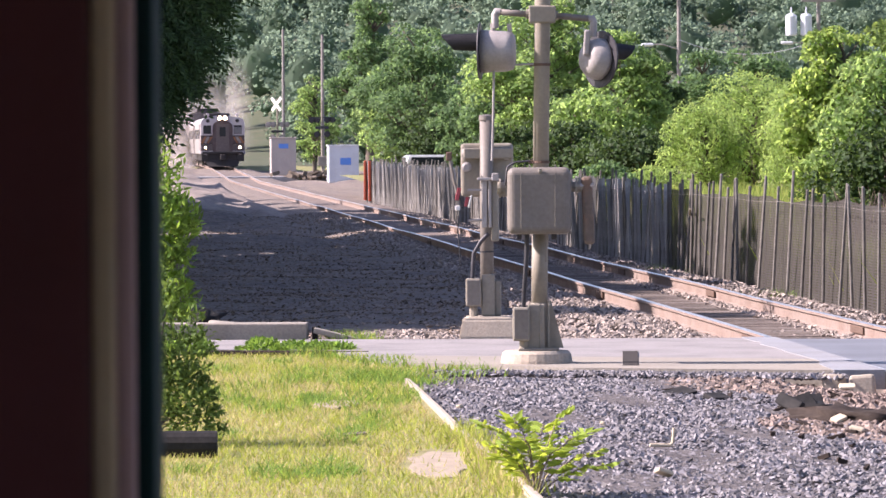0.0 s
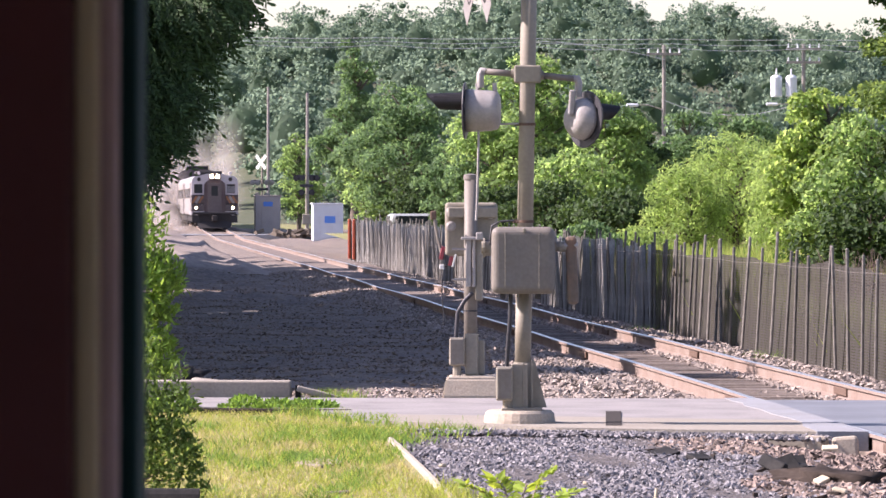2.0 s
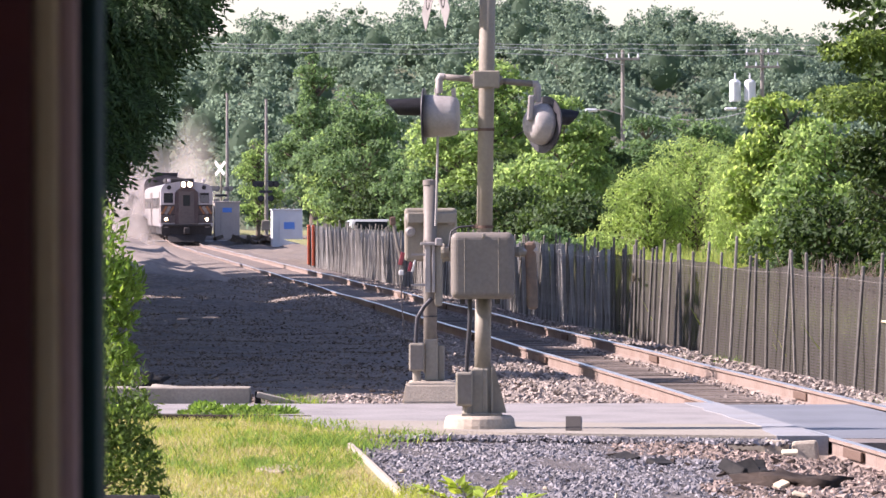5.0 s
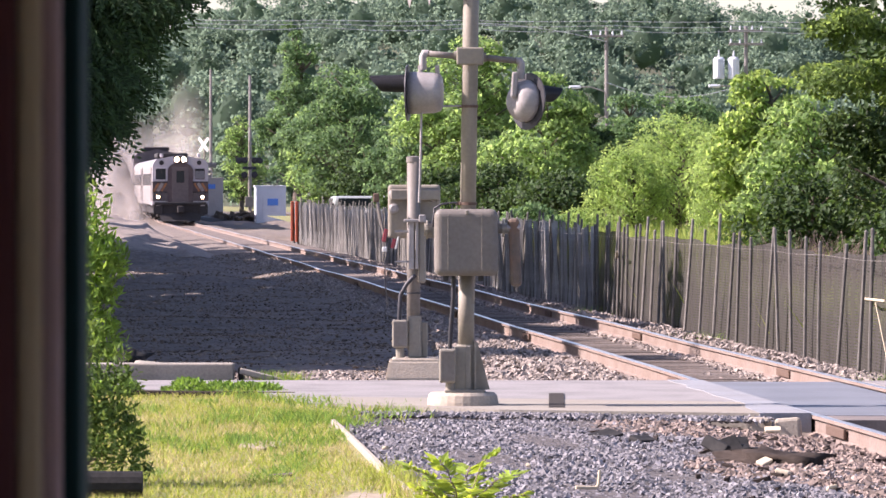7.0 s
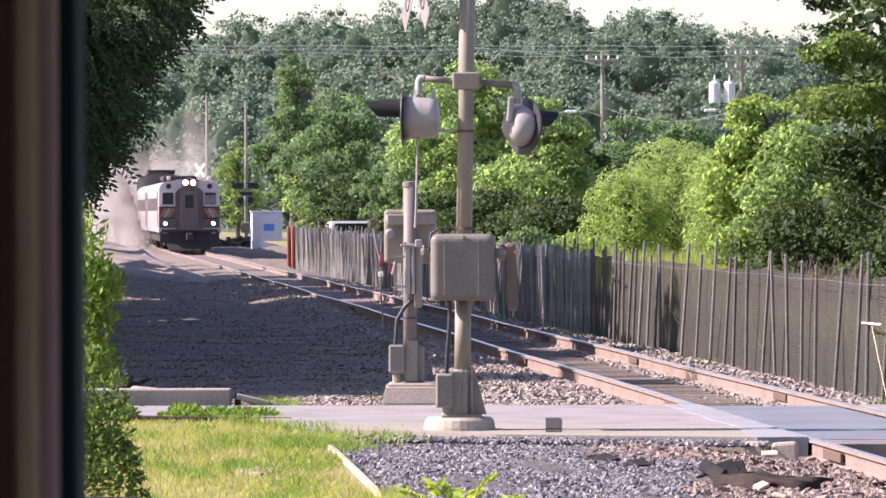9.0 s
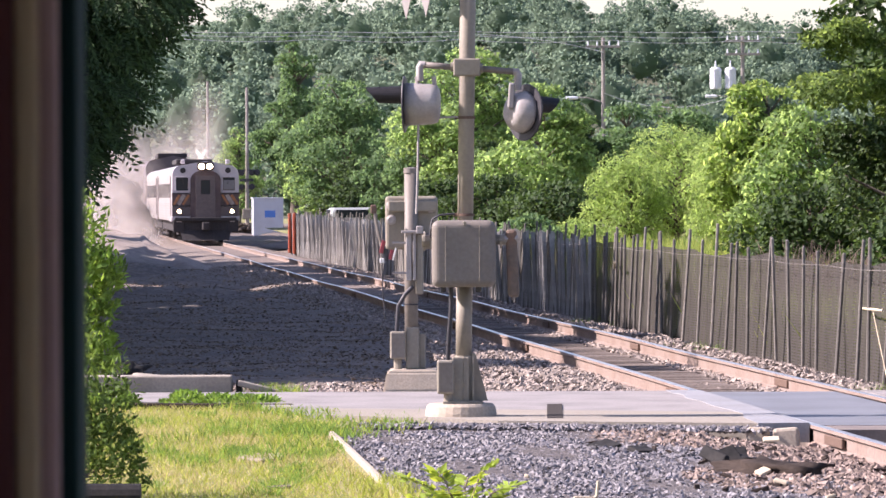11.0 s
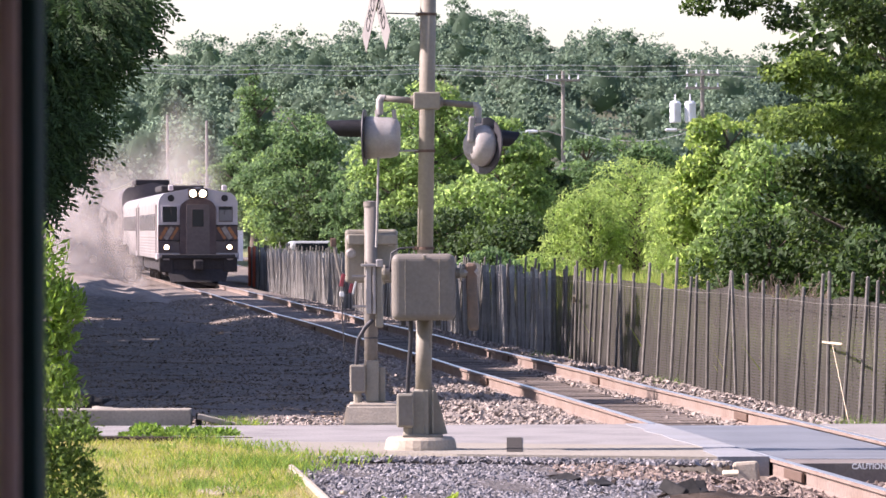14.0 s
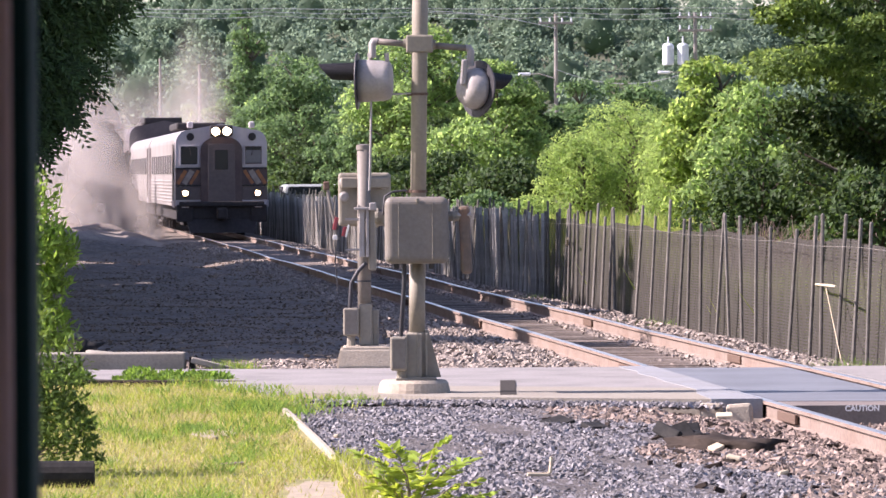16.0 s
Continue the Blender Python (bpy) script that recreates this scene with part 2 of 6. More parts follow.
L_WILLOWTREE = leaf_material("pale_yellow_green_leaves", (0.17, 0.255, 0.08), (0.42, 0.56, 0.14), 0.56, 0.4)
L_SPRAY = leaf_material("sun_toned_spray_leaves", (0.095, 0.150, 0.050), (0.26, 0.37, 0.085), 0.54, 0.45)
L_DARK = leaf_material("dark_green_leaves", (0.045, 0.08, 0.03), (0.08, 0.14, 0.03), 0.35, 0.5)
L_RIGHT = leaf_material("shade_toned_glossy_leaves", (0.046, 0.080, 0.030), (0.11, 0.175, 0.038), 0.36, 0.55, 0.45)
# Paler, bluer green: distance haze put into the leaf colour.
L_FAR = leaf_material("hazed_far_wood_leaves", (0.136, 0.198, 0.138), (0.185, 0.262, 0.178), 0.70, 0.05, 0.95)
L_MEADOW = leaf_material("meadow_blades", (0.22, 0.28, 0.07), (0.38, 0.44, 0.10), 0.45, 0.35)


def net_material():
    """Dark plastic netting: strands with open gaps between."""
    m = bpy.data.materials.new("plastic_netting")
    m.use_nodes = True
    nt = m.node_tree
    n, l = nt.nodes, nt.links
    b = n["Principled BSDF"]
    b.inputs["Base Color"].default_value = (0.034, 0.030, 0.026, 1)
    b.inputs["Roughness"].default_value = 0.7
    tc = n.new("ShaderNodeTexCoord")
    masks = []
    for direction, scale in (("Z", 8.0), ("Y", 1.1)):
        w = n.new("ShaderNodeTexWave")
        w.bands_direction = direction
        w.inputs["Scale"].default_value = scale
        w.inputs["Distortion"].default_value = 3.5 if direction == "Z" else 6.0
        w.inputs["Detail"].default_value = 2.0
        w.inputs["Detail Scale"].default_value = 1.3
        l.new(tc.outputs["Object"], w.inputs["Vector"])
        c = n.new("ShaderNodeMapRange")
        c.inputs["From Min"].default_value, c.inputs["From Max"].default_value = 0.25, 0.7
        c.inputs["To Min"].default_value, c.inputs["To Max"].default_value = (0.72, 0.98) if direction == "Z" else (0.66, 0.86)
        l.new(w.outputs["Fac"], c.inputs["Value"])
        masks.append(c.outputs["Result"])
    mx = n.new("ShaderNodeMath")
    mx.operation = "MAXIMUM"
    l.new(masks[0], mx.inputs[0])
    l.new(masks[1], mx.inputs[1])
    tr = n.new("ShaderNodeBsdfTransparent")
    mix = n.new("ShaderNodeMixShader")
    l.new(mx.outputs[0], mix.inputs[0])
    l.new(tr.outputs[0], mix.inputs[1])
    l.new(b.outputs[0], mix.inputs[2])
    l.new(mix.outputs[0], n["Material Output"].inputs["Surface"])
    return m


M_NET = net_material()


# ---- mesh helpers ----
def part(name, bm, mat, parent=None, label="", smooth=False):
    me = bpy.data.meshes.new(name)
    bm.to_mesh(me)
    bm.free()
    me.materials.append(mat)
    if smooth:
        for p in me.polygons:
            p.use_smooth = True
    ob = new(name, me)
    ob.parent = parent
    if label:
        tagged(ob, label)
    return ob


def piece(name, mesh, parent, m):
    ob = new(name, mesh)
    ob.parent = parent
    ob.matrix_basis = m
    return ob


def thing(name, at, label, category, group="", kind="", turn=0.0):
    ob = new(name)
    ob.empty_display_size = 0.2
    ob.matrix_basis = pose(*at, 0, 0, turn)
    return tagged(ob, label, category, group, kind)


def box(bm, c, s, bevel=0.0, m=None, seg=2):
    g = bmesh.ops.create_cube(bm, size=1)
    bmesh.ops.scale(bm, vec=s, verts=g["verts"])
    if bevel:
        es = list({e for v in g["verts"] for e in v.link_edges})
        r = bmesh.ops.bevel(bm, geom=es, offset=bevel, segments=seg, profile=0.5, affect="EDGES")
        vs = list({v for f in r["faces"] for v in f.verts} | {v for v in g["verts"] if v.is_valid})
    else:
        vs = g["verts"]
    bmesh.ops.transform(bm, matrix=Matrix.Translation(c) @ (m or Matrix()), verts=vs)
    return bm


def cone(bm, a, b, r1, r2=None, seg=16, caps=True):
    a, b = Vector(a), Vector(b)
    d = b - a
    m = Matrix.Translation((a + b) / 2) @ d.to_track_quat("Z", "Y").to_matrix().to_4x4()
    bmesh.ops.create_cone(bm, cap_ends=caps, segments=seg, radius1=r1, radius2=r1 if r2 is None else r2, depth=d.length, matrix=m)
    return bm


def tube(bm, pts, r, seg=8):
    for a, b in zip(pts[:-1], pts[1:]):
        cone(bm, a, b, r, seg=seg)
    for p in pts[1:-1]:
        bmesh.ops.create_icosphere(bm, subdivisions=1, radius=r, matrix=Matrix.Translation(p))
    return bm


def lathe(bm, profile, m, seg=24):
    """Turns (radius, height) pairs round Z."""
    rings = []
    for r, z in profile:
        rings.append([bm.verts.new(m @ Vector((r * math.cos(2 * math.pi * k / seg), r * math.sin(2 * math.pi * k / seg), z))) for k in range(seg)])
    for p, q in zip(rings[:-1], rings[1:]):
        for k in range(seg):
            bm.faces.new((p[k], p[(k + 1) % seg], q[(k + 1) % seg], q[k]))
    bm.faces.new(rings[0][::-1])
    bm.faces.new(rings[-1])
    return bm


def strand(name, pts, r, mat, parent=None, label=""):
    """A thin round wire or cable through the points."""
    cu = bpy.data.curves.new(name, "CURVE")
    cu.dimensions, cu.bevel_depth, cu.bevel_resolution, cu.use_fill_caps = "3D", r, 2, True
    sp = cu.splines.new("POLY")
    sp.points.add(len(pts) - 1)
    for q0, p in zip(sp.points, pts):
        q0.co = (*p, 1)
    cu.materials.append(mat)
    ob = new(name, cu)
    ob.parent = parent
    return tagged(ob, label)


def B():
    return bmesh.new()


def mesh_from(name, verts, faces, mat, parent=None, smooth=False):
    me = bpy.data.meshes.new(name)
    me.from_pydata(np.asarray(verts).tolist(), [], np.asarray(faces).tolist())
    me.materials.append(mat)
    if smooth:
        me.polygons.foreach_set("use_smooth", [True] * len(me.polygons))
    ob = new(name, me)
    ob.parent = parent
    return ob


def unit(v):
    return v / np.maximum(np.linalg.norm(v, axis=1, keepdims=True), 1e-9)


def leaf_quads(pts, way, length, width, r, face=None):
    """A four-cornered folded leaf at each point, growing along way; face: the way that its upper side looks."""
    n = len(pts)
    way = unit(way)
    side = unit(np.cross(way, r.normal(size=(n, 3)) if face is None else face))
    up = np.cross(side, way)
    ln = length * r.uniform(0.65, 1.3, (n, 1))
    wd = width * r.uniform(0.7, 1.3, (n, 1))
    v = np.stack([pts, pts + way * ln * 0.5 + side * wd * 0.5 + up * wd * 0.15, pts + way * ln, pts + way * ln * 0.5 - side * wd * 0.5 + up * wd * 0.15], 1).reshape(-1, 3)
    f = np.arange(4 * n).reshape(n, 4)
    return v, f


def lobes_points(lobes, n, r, shell=0.62, cap=0.0):
    """Points in the outer shells of a set of uneven round lobes (centre, radii); cap: share of the undersides left open."""
    w = np.array([l[1][0] * l[1][1] + l[1][1] * l[1][2] for l in lobes])
    pick = r.choice(len(lobes), n, p=w / w.sum())
    c = np.array([l[0] for l in lobes])[pick]
    s = np.array([l[1] for l in lobes])[pick]
    d = unit(r.normal(size=(n, 3)))
    if cap:
        d[:, 2] = np.where((d[:, 2] < -0.15) & (r.random(n) < cap), -d[:, 2], d[:, 2])
    wob = 1 + 0.16 * np.sin(5 * d[:, :1] + pick[:, None]) * np.cos(4 * d[:, 2:] + 2 * pick[:, None])
    rad = shell + (1.06 - shell) * r.random((n, 1)) ** 0.6
    return c + d * s * rad * wob, d


def crown_lobes(height, radius, base, count, r, flat=1.0):
    """Uneven lobes over an egg-shaped crown, with one darker core."""
    mid, hz = (base + height) / 2, (height - base) / 2
    out = [((0, 0, mid), (radius * 0.55, radius * 0.55, hz * 0.62))]
    for k in range(count):
        d = r.normal(size=3)
        d = d / np.linalg.norm(d)
        q = r.uniform(0.52, 0.86)
        taper = 1.0 - 0.28 * max(0.0, d[2])
        s = radius * r.uniform(0.20, 0.42)
        out.append(((radius * q * taper * d[0], radius * q * taper * d[1], mid + hz * min(q * 1.05, 1 - 0.7 * s / hz) * d[2]), (s * flat, s * flat, s * r.uniform(0.65, 0.95))))
    return out


def billow_lobes(height, radius, base, count, r):
    """Leaf clumps standing out from an egg-shaped crown on their limbs, broad below and small at the top."""
    mid, hz = (base + height) / 2, (height - base) / 2
    out = [((0, 0, mid - 0.1 * hz), (radius * 0.50, radius * 0.50, hz * 0.60))]
    for k in range(count):
        d = r.normal(size=3)
        d = d / np.linalg.norm(d)
        q = r.uniform(0.55, 0.97)
        taper = 1.0 - 0.38 * max(0.0, d[2])
        s = radius * r.uniform(0.15, 0.36) * (1.0 - 0.25 * max(0.0, d[2]))
        out.append(((radius * q * taper * d[0], radius * q * taper * d[1], mid + hz * min(q, 1 - 0.6 * s / hz) * d[2]), (s, s, s * r.uniform(0.50, 0.78))))
    return out


def trunk_mesh(name, height, r0, lobes, parent):
    bm = B()
    top = height * 0.8
    lean = 0.03 * height
    pts = [(0, 0, -0.3), (0.2 * lean, 0, top * 0.3), (0.6 * lean, 0.1 * lean, top * 0.65), (lean, 0, top)]
    for k in range(3):
        cone(bm, pts[k], pts[k + 1], r0 * (1 - 0.28 * k), r0 * (1 - 0.28 * (k + 1)), 8)
    for k, (c, s) in enumerate(lobes[1:]):
        z = min(top, max(0.2 * top, c[2] - 0.5 * math.hypot(c[0], c[1]) - 0.2))
        cone(bm, (lean * z / top * 0.8, 0, z), c, r0 * 0.32, r0 * 0.08, 5)
    return part("trunk", bm, M_BARK, parent, smooth=True)


def tree(at, height, radius, base, mat, leaves, leaf, label, seed, count=16, aspect=0.62, lobes=None, r0=None, category="tree", droop=0.0, group="", spread=0.9, shell=0.62, name="tree", limbs=None, cap=0.0):
    r = np.random.default_rng(seed)
    t = thing(name, at, label, category, group)
    lobes = lobes or crown_lobes(height, radius, base, count, r)
    trunk_mesh("trunk", height, r0 or 0.022 * height + 0.02, limbs or lobes, t)
    p, d = lobes_points(lobes, leaves, r, shell, cap)
    way = np.cross(d, r.normal(size=d.shape)) + 0.5 * d + r.normal(size=d.shape) * 0.5 * spread + np.array([0, 0, -droop])
    v, f = leaf_quads(p, way, leaf, leaf * aspect, r, d + np.array([0, 0, 0.5]) + r.normal(size=d.shape) * 0.55 * spread)
    mesh_from("crown", v, f, mat, t)
    return t


def scatter_stones(name, pts, size, mat, r, label, flat=0.7):
    """Broken stones of eight faces each, one sheet of loose stone."""
    n = len(pts)
    o = np.array([(1, 0, 0), (0, 1, 0), (-1, 0, 0), (0, -1, 0), (0, 0, 1), (0, 0, -1)], float)
    v = o[None] * r.uniform(0.55, 1.25, (n, 6, 1)) + r.normal(size=(n, 6, 3)) * 0.22
    a, b2 = r.uniform(0, 6.28, n), r.uniform(-0.9, 0.9, n)
    ca, sa, cb, sb = np.cos(a), np.sin(a), np.cos(b2), np.sin(b2)
    x, y, z = v[..., 0].copy(), v[..., 1].copy(), v[..., 2].copy() * flat
    y, z = y * cb[:, None] - z * sb[:, None], y * sb[:, None] + z * cb[:, None]
    x, y = x * ca[:, None] - y * sa[:, None], x * sa[:, None] + y * ca[:, None]
    v = np.stack([x, y, z], -1) * (size * r.uniform(0.5, 1.35, (n, 1, 1))) + pts[:, None]
    f = np.array([(0, 1, 4), (1, 2, 4), (2, 3, 4), (3, 0, 4), (1, 0, 5), (2, 1, 5), (3, 2, 5), (0, 3, 5)])
    faces = (f[None] + 6 * np.arange(n)[:, None, None]).reshape(-1, 3)
    ob = mesh_from(name, v.reshape(-1, 3), faces, mat)
    return tagged(ob, label, "gravel", kind="stuff")


def blades(name, pts, h, w, mats, r, label, lean=0.5, share=0.3):
    """Grass: narrow triangles, in two colours."""
    n = len(pts)
    a = r.uniform(0, 6.28, n)
    side = np.stack([np.cos(a), np.sin(a), 0 * a], 1) * w * r.uniform(0.6, 1.4, (n, 1))
    tip = np.concatenate([r.normal(size=(n, 2)) * lean, np.ones((n, 1))], 1) * h * r.uniform(0.4, 1.35, (n, 1))
    v = np.stack([pts - side / 2, pts + side / 2, pts + tip], 1).reshape(-1, 3)
    f = np.arange(3 * n).reshape(n, 3)
    ob = mesh_from(name, v, f, mats[0])
    if len(mats) > 1:
        ob.data.materials.append(mats[1])
        big = np.sin(pts[:, 0] * 2.1 + 1.3 * np.sin(pts[:, 1] * 0.9)) * np.cos(pts[:, 1] * 1.1 + pts[:, 0])
        idx = (r.random(n) < share + 0.3 * big).astype(int)
        ob.data.polygons.foreach_set("material_index", idx.tolist())
    return tagged(ob, label, "grass", kind="stuff")


def plate(name, corners, z0, z1, mat, label, category, kind="structure", bevel=0.0):
    """A slab over a ground plan given by its corners."""
    bm = B()
    lo = [bm.verts.new((x, y, z0)) for x, y in corners]
    hi = [bm.verts.new((x, y, z1)) for x, y in corners]
    n = len(corners)
    bm.faces.new(hi)
    bm.faces.new(lo[::-1])
    for k in range(n):
        bm.faces.new((lo[k], lo[(k + 1) % n], hi[(k + 1) % n], hi[k]))
    bmesh.ops.recalc_face_normals(bm, faces=bm.faces)
    ob = part(name, bm, mat)
    return tagged(ob, label, category, kind=kind)


# ---- ground ----
def ground_z(x, y):
    """Height of the bare ground: low formation beside the track, a wooded hill far behind."""
    a = x - TRACK_B * y - TRACK_A
    z = -0.24
    if y < 43.4:
        z = -0.10 if a < -2.4 else -0.22
    elif y < 51:
        z = -0.16
    if a > 1.6 and y > 46:
        z -= 0.16 * min(1.0, (a - 1.6) / 0.6)
    if y > 60 and a < -2.2:
        z += 0.07 * math.sin(y * 0.9) * math.sin(0.33 * y + x * 0.8) + 0.05 * noise.noise((x * 0.9, y * 0.35, 0.0)) + 0.05 * noise.noise((x * 0.4, y * 1.3, 3.0))
        z += min(0.55, max(0.0, (y - 105) * 0.004)) * min(1.0, (-a - 2.2) / 2.0) * (1 if y < 290 else 1)
        for yc, hc in ((88, 0.07), (101, 0.09), (113, 0.16), (124, 0.14), (135, 0.20), (146, 0.20), (157, 0.24), (171, 0.22), (186, 0.2)):
            yw = yc + 2.2 * noise.noise((x * 0.55, yc * 1.7, 1.0)) + 1.2 * noise.noise((x * 1.6, yc * 0.9, 4.0))
            z += hc * max(0.0, 0.75 + noise.noise((x * 0.8, yc * 2.3, 9.0))) * math.exp(-((y - yw) / 0.9) ** 2) * min(1.0, (-a - 2.2) / 1.5)
    if y > 170 and a > 1.9:
        z += 0.30 * abs(noise.noise((x * 0.5, y * 0.14, 5.0))) * min(1.0, a - 1.9)
    if y > 280:
        z += rise(min(y, 400)) * (1.0 if abs(a) < 30 else 0.6)
    if y > 430:
        t = min(1.0, (y - 430) / 420.0)
        top = 26.5 + 3.0 * math.sin(x * 0.035 + 0.6) + 2.0 * math.sin(x * 0.083)
        top -= 6.4 * min(1.0, max(0.0, (x * 800 / y - 6) / 14.0))
        left = 0.5 + 0.5 * math.tanh((x + 50 * y / 800) / (14.0 * y / 800))
        z += top * (0.30 + 0.70 * left) * t * t * (3 - 2 * t)
    return z


def grid_lines(a, b, step):
    return list(np.arange(a, b, step))


gx = [-3000, -1200, -500, -250] + grid_lines(-130, -30, 10) + grid_lines(-30, -20, 2) + grid_lines(-20, 12, 0.5) + grid_lines(12, 32, 2) + grid_lines(32, 140, 9) + [250, 500, 1200, 3000]
gy = [-2500, -800, -200, -50, 0, 15] + grid_lines(24, 43, 1.0) + [43.3, 43.45, 44, 46, 48, 50.8, 51.05] + grid_lines(51.5, 80, 0.9) + grid_lines(80, 195, 0.6) + grid_lines(195, 300, 2.5) + grid_lines(300, 430, 10) + grid_lines(430, 900, 20) + [1000, 1300, 2000, 3500]
gv = [(x, y, ground_z(x, y)) for y in gy for x in gx]
gw = len(gx)
gf = [(j * gw + i, j * gw + i + 1, (j + 1) * gw + i + 1, (j + 1) * gw + i) for j in range(len(gy) - 1) for i in range(gw - 1)]
ground = mesh_from("ground", gv, gf, M_SOIL, smooth=True)
tagged(ground, "bare grey-brown stony ground beside the railway line", "ground", kind="structure")
# beyond the fence and beyond the far crossing the sheet is grown over
ground.data.materials.append(M_TURF)
ground.data.materials.append(M_FOREST)
for p in ground.data.polygons:
    cx, cy, cz = p.center
    a = cx - TRACK_B * cy - TRACK_A
    if cy > 400:
        p.material_index = 2
    elif (a > 3.0 and cy < 205) or cy > 345 or a < -16 or a > 16:
        p.material_index = 1

road = plate("road", [(-12, 48.9), (-3.7, 48.7), (-2.0, 48.3), (-1.35, 45.6), (0.3, 44.25), (2.45, 43.55), (2.72, 43.5), (2.10, 50.95), (-12, 51.05)], -0.22, 0.0, M_ROAD, "worn grey asphalt lane leading up to the level crossing", "road")
road_beyond = plate("road", [(4.62, 43.4), (40, 43.0), (40, 51.2), (3.98, 51.0)], -0.3, -0.004, M_ROAD, "worn grey asphalt road beyond the level crossing", "road")
apron = plate("pavement", [(2.52, 43.45), (2.96, 43.46), (2.37, 50.93), (2.03, 50.95), (2.06, 50.3), (2.16, 49.7), (2.14, 49.1), (2.26, 48.2), (2.31, 47.2), (2.42, 46.3), (2.50, 45.4), (2.46, 44.6)], -0.2, 0.008, M_PATCH, "pale smooth concrete apron beside the running rail", "pavement")
shoulder = plate("pavement", [(-1.30, 45.55), (0.3, 44.20), (2.60, 43.47), (2.48, 45.8), (0.4, 46.5), (-1.25, 46.9)], -0.22, 0.004, M_ROADEDGE, "dusty broken edge of the asphalt lane", "pavement")
centre = plate("crossing_panel", [(3.03, 43.45), (4.36, 43.35), (3.72, 50.9), (2.40, 50.9)], -0.2, -0.012, M_PANEL, "worn blue-grey rubber panel between the rails of the crossing", "crossing panel")
front = plate("crossing_panel", [(3.16, 42.6), (4.40, 42.6), (4.37, 43.30), (3.09, 43.40)], -0.24, -0.014, M_PANELEND, "grey concrete crossing panel end with white lettering", "crossing panel")


def lettering(body, size, mat, parent, m, name="lettering", bold=0.0):
    cu = bpy.data.curves.new(name, "FONT")
    cu.body, cu.size, cu.extrude, cu.offset = body, size, 0.0015, bold
    cu.align_x, cu.align_y = "CENTER", "CENTER"
    cu.materials.append(mat)
    ob = new(name, cu)
    ob.parent = parent
    ob.matrix_basis = m
    return ob


lettering("CAUTION", 0.064, M_LETTER, front, pose(3.738, 42.592, -0.042, 90, 0, 0), bold=0.0022)
for k, (x, y, w) in enumerate(((2.50, 43.15, 0.20), (2.74, 43.05, 0.22))):
    bm = box(B(), (0, 0, 0), (w, 0.5, 0.2), 0.03)
    ob = part("crossing_block", bm, M_CONC)
    ob.matrix_basis = pose(x, y, -0.12, -4, 3 - 7 * k, -4)
    tagged(ob, "chipped concrete end block of the level crossing", "concrete block")

# Thin dark plate added over the lane as a small square mark.
mark_top = plate("lane_mark", [(0.735, 44.6), (0.875, 44.6), (0.925, 47.6), (0.785, 47.6)], -0.02, 0.009, M_DARKMARK, "small flat dark mark laid over the asphalt lane", "road patch")

# kerb wall beside the lane, with its stub end
kerb = thing("kerb", (-3.98, 51.3, -0.03), "low grey concrete kerb wall beside the lane", "kerb", kind="structure")
part("kerb_wall", box(B(), (0, 0, 0.07), (3.3, 0.35, 0.24), 0.015), M_KERB, kerb)
part("kerb_end", box(B(), (1.72, 0.05, 0.05), (0.05, 0.3, 0.2), 0.01), M_RUBBER, kerb, "black joint filler at the kerb's end")

tail = part("kerb_tail", box(B(), (0, 0, 0), (0.55, 0.10, 0.06), 0.012), M_KERB, kerb, "sunken sloping tail of the kerb")
tail.matrix_basis = pose(1.98, -0.1, 0.05, 0, 14, 0)

# lawn, its edging boards, bare patches
lawn = plate("lawn", [(-9, 20), (0.62, 20), (-0.02, 28), (-1.12, 42.4), (-1.0, 44.6), (-1.5, 45.9), (-2.1, 47.6), (-9, 48.2)], -0.2, -0.035, M_TURF, "patchy sunlit lawn ground beside the gravel", "lawn")
gravel_bed = plate("gravel_bed", [(0.66, 20), (3.9, 20), (3.2, 28), (2.13, 41), (1.95, 43.42), (0.3, 44.15), (-0.98, 44.5), (-1.09, 42.4), (0.02, 28)], -0.2, -0.062, M_GRAVELBED, "bed of dark blue-grey crushed stone before the lane", "gravel bed")

edging = thing("lawn_edging", (0, 0, 0), "weathered pale timber edging between lawn and gravel", "edging", kind="structure")
ends = [Vector((-1.10, 42.4, -0.01)), Vector((-0.93, 40.2, -0.01)), Vector((-0.73, 37.4, 0.0)), Vector((-0.50, 34.2, 0.0)), Vector((-0.26, 31.2, 0.005)), Vector((-0.02, 28.2, 0.0)), Vector((0.25, 24.6, 0.0)), Vector((0.6, 20.2, 0.0))]
for a, b in zip(ends[:-1], ends[1:]):
    d = b - a
    bm = box(B(), (0, 0, 0), (0.042, d.length - 0.03, 0.06), 0.008)
    o = part("edging_board", bm, M_EDGE, edging)
    o.matrix_basis = Matrix.Translation((a + b) / 2 + Vector((0, 0, -0.018))) @ d.to_track_quat("Y", "Z").to_matrix().to_4x4()


def patch(x, y, rx, ry, mat, label, z=-0.028, seed=1):
    r = np.random.default_rng(seed)
    pts = []
    for k in range(18):
        a = 2 * math.pi * k / 18
        q = r.uniform(0.7, 1.15)
        pts.append((x + rx * q * math.cos(a), y + ry * q * math.sin(a)))
    return plate("bare_patch", pts, z - 0.02, z, mat, label, "bare ground")


patch(-0.62, 31.6, 0.22, 1.4, M_DIRT, "bare dry dirt patch worn in the lawn", seed=3)
patch(-1.55, 38.6, 0.16, 0.6, M_DIRT, "small pale flat stone lying in the lawn", z=-0.012, seed=4)

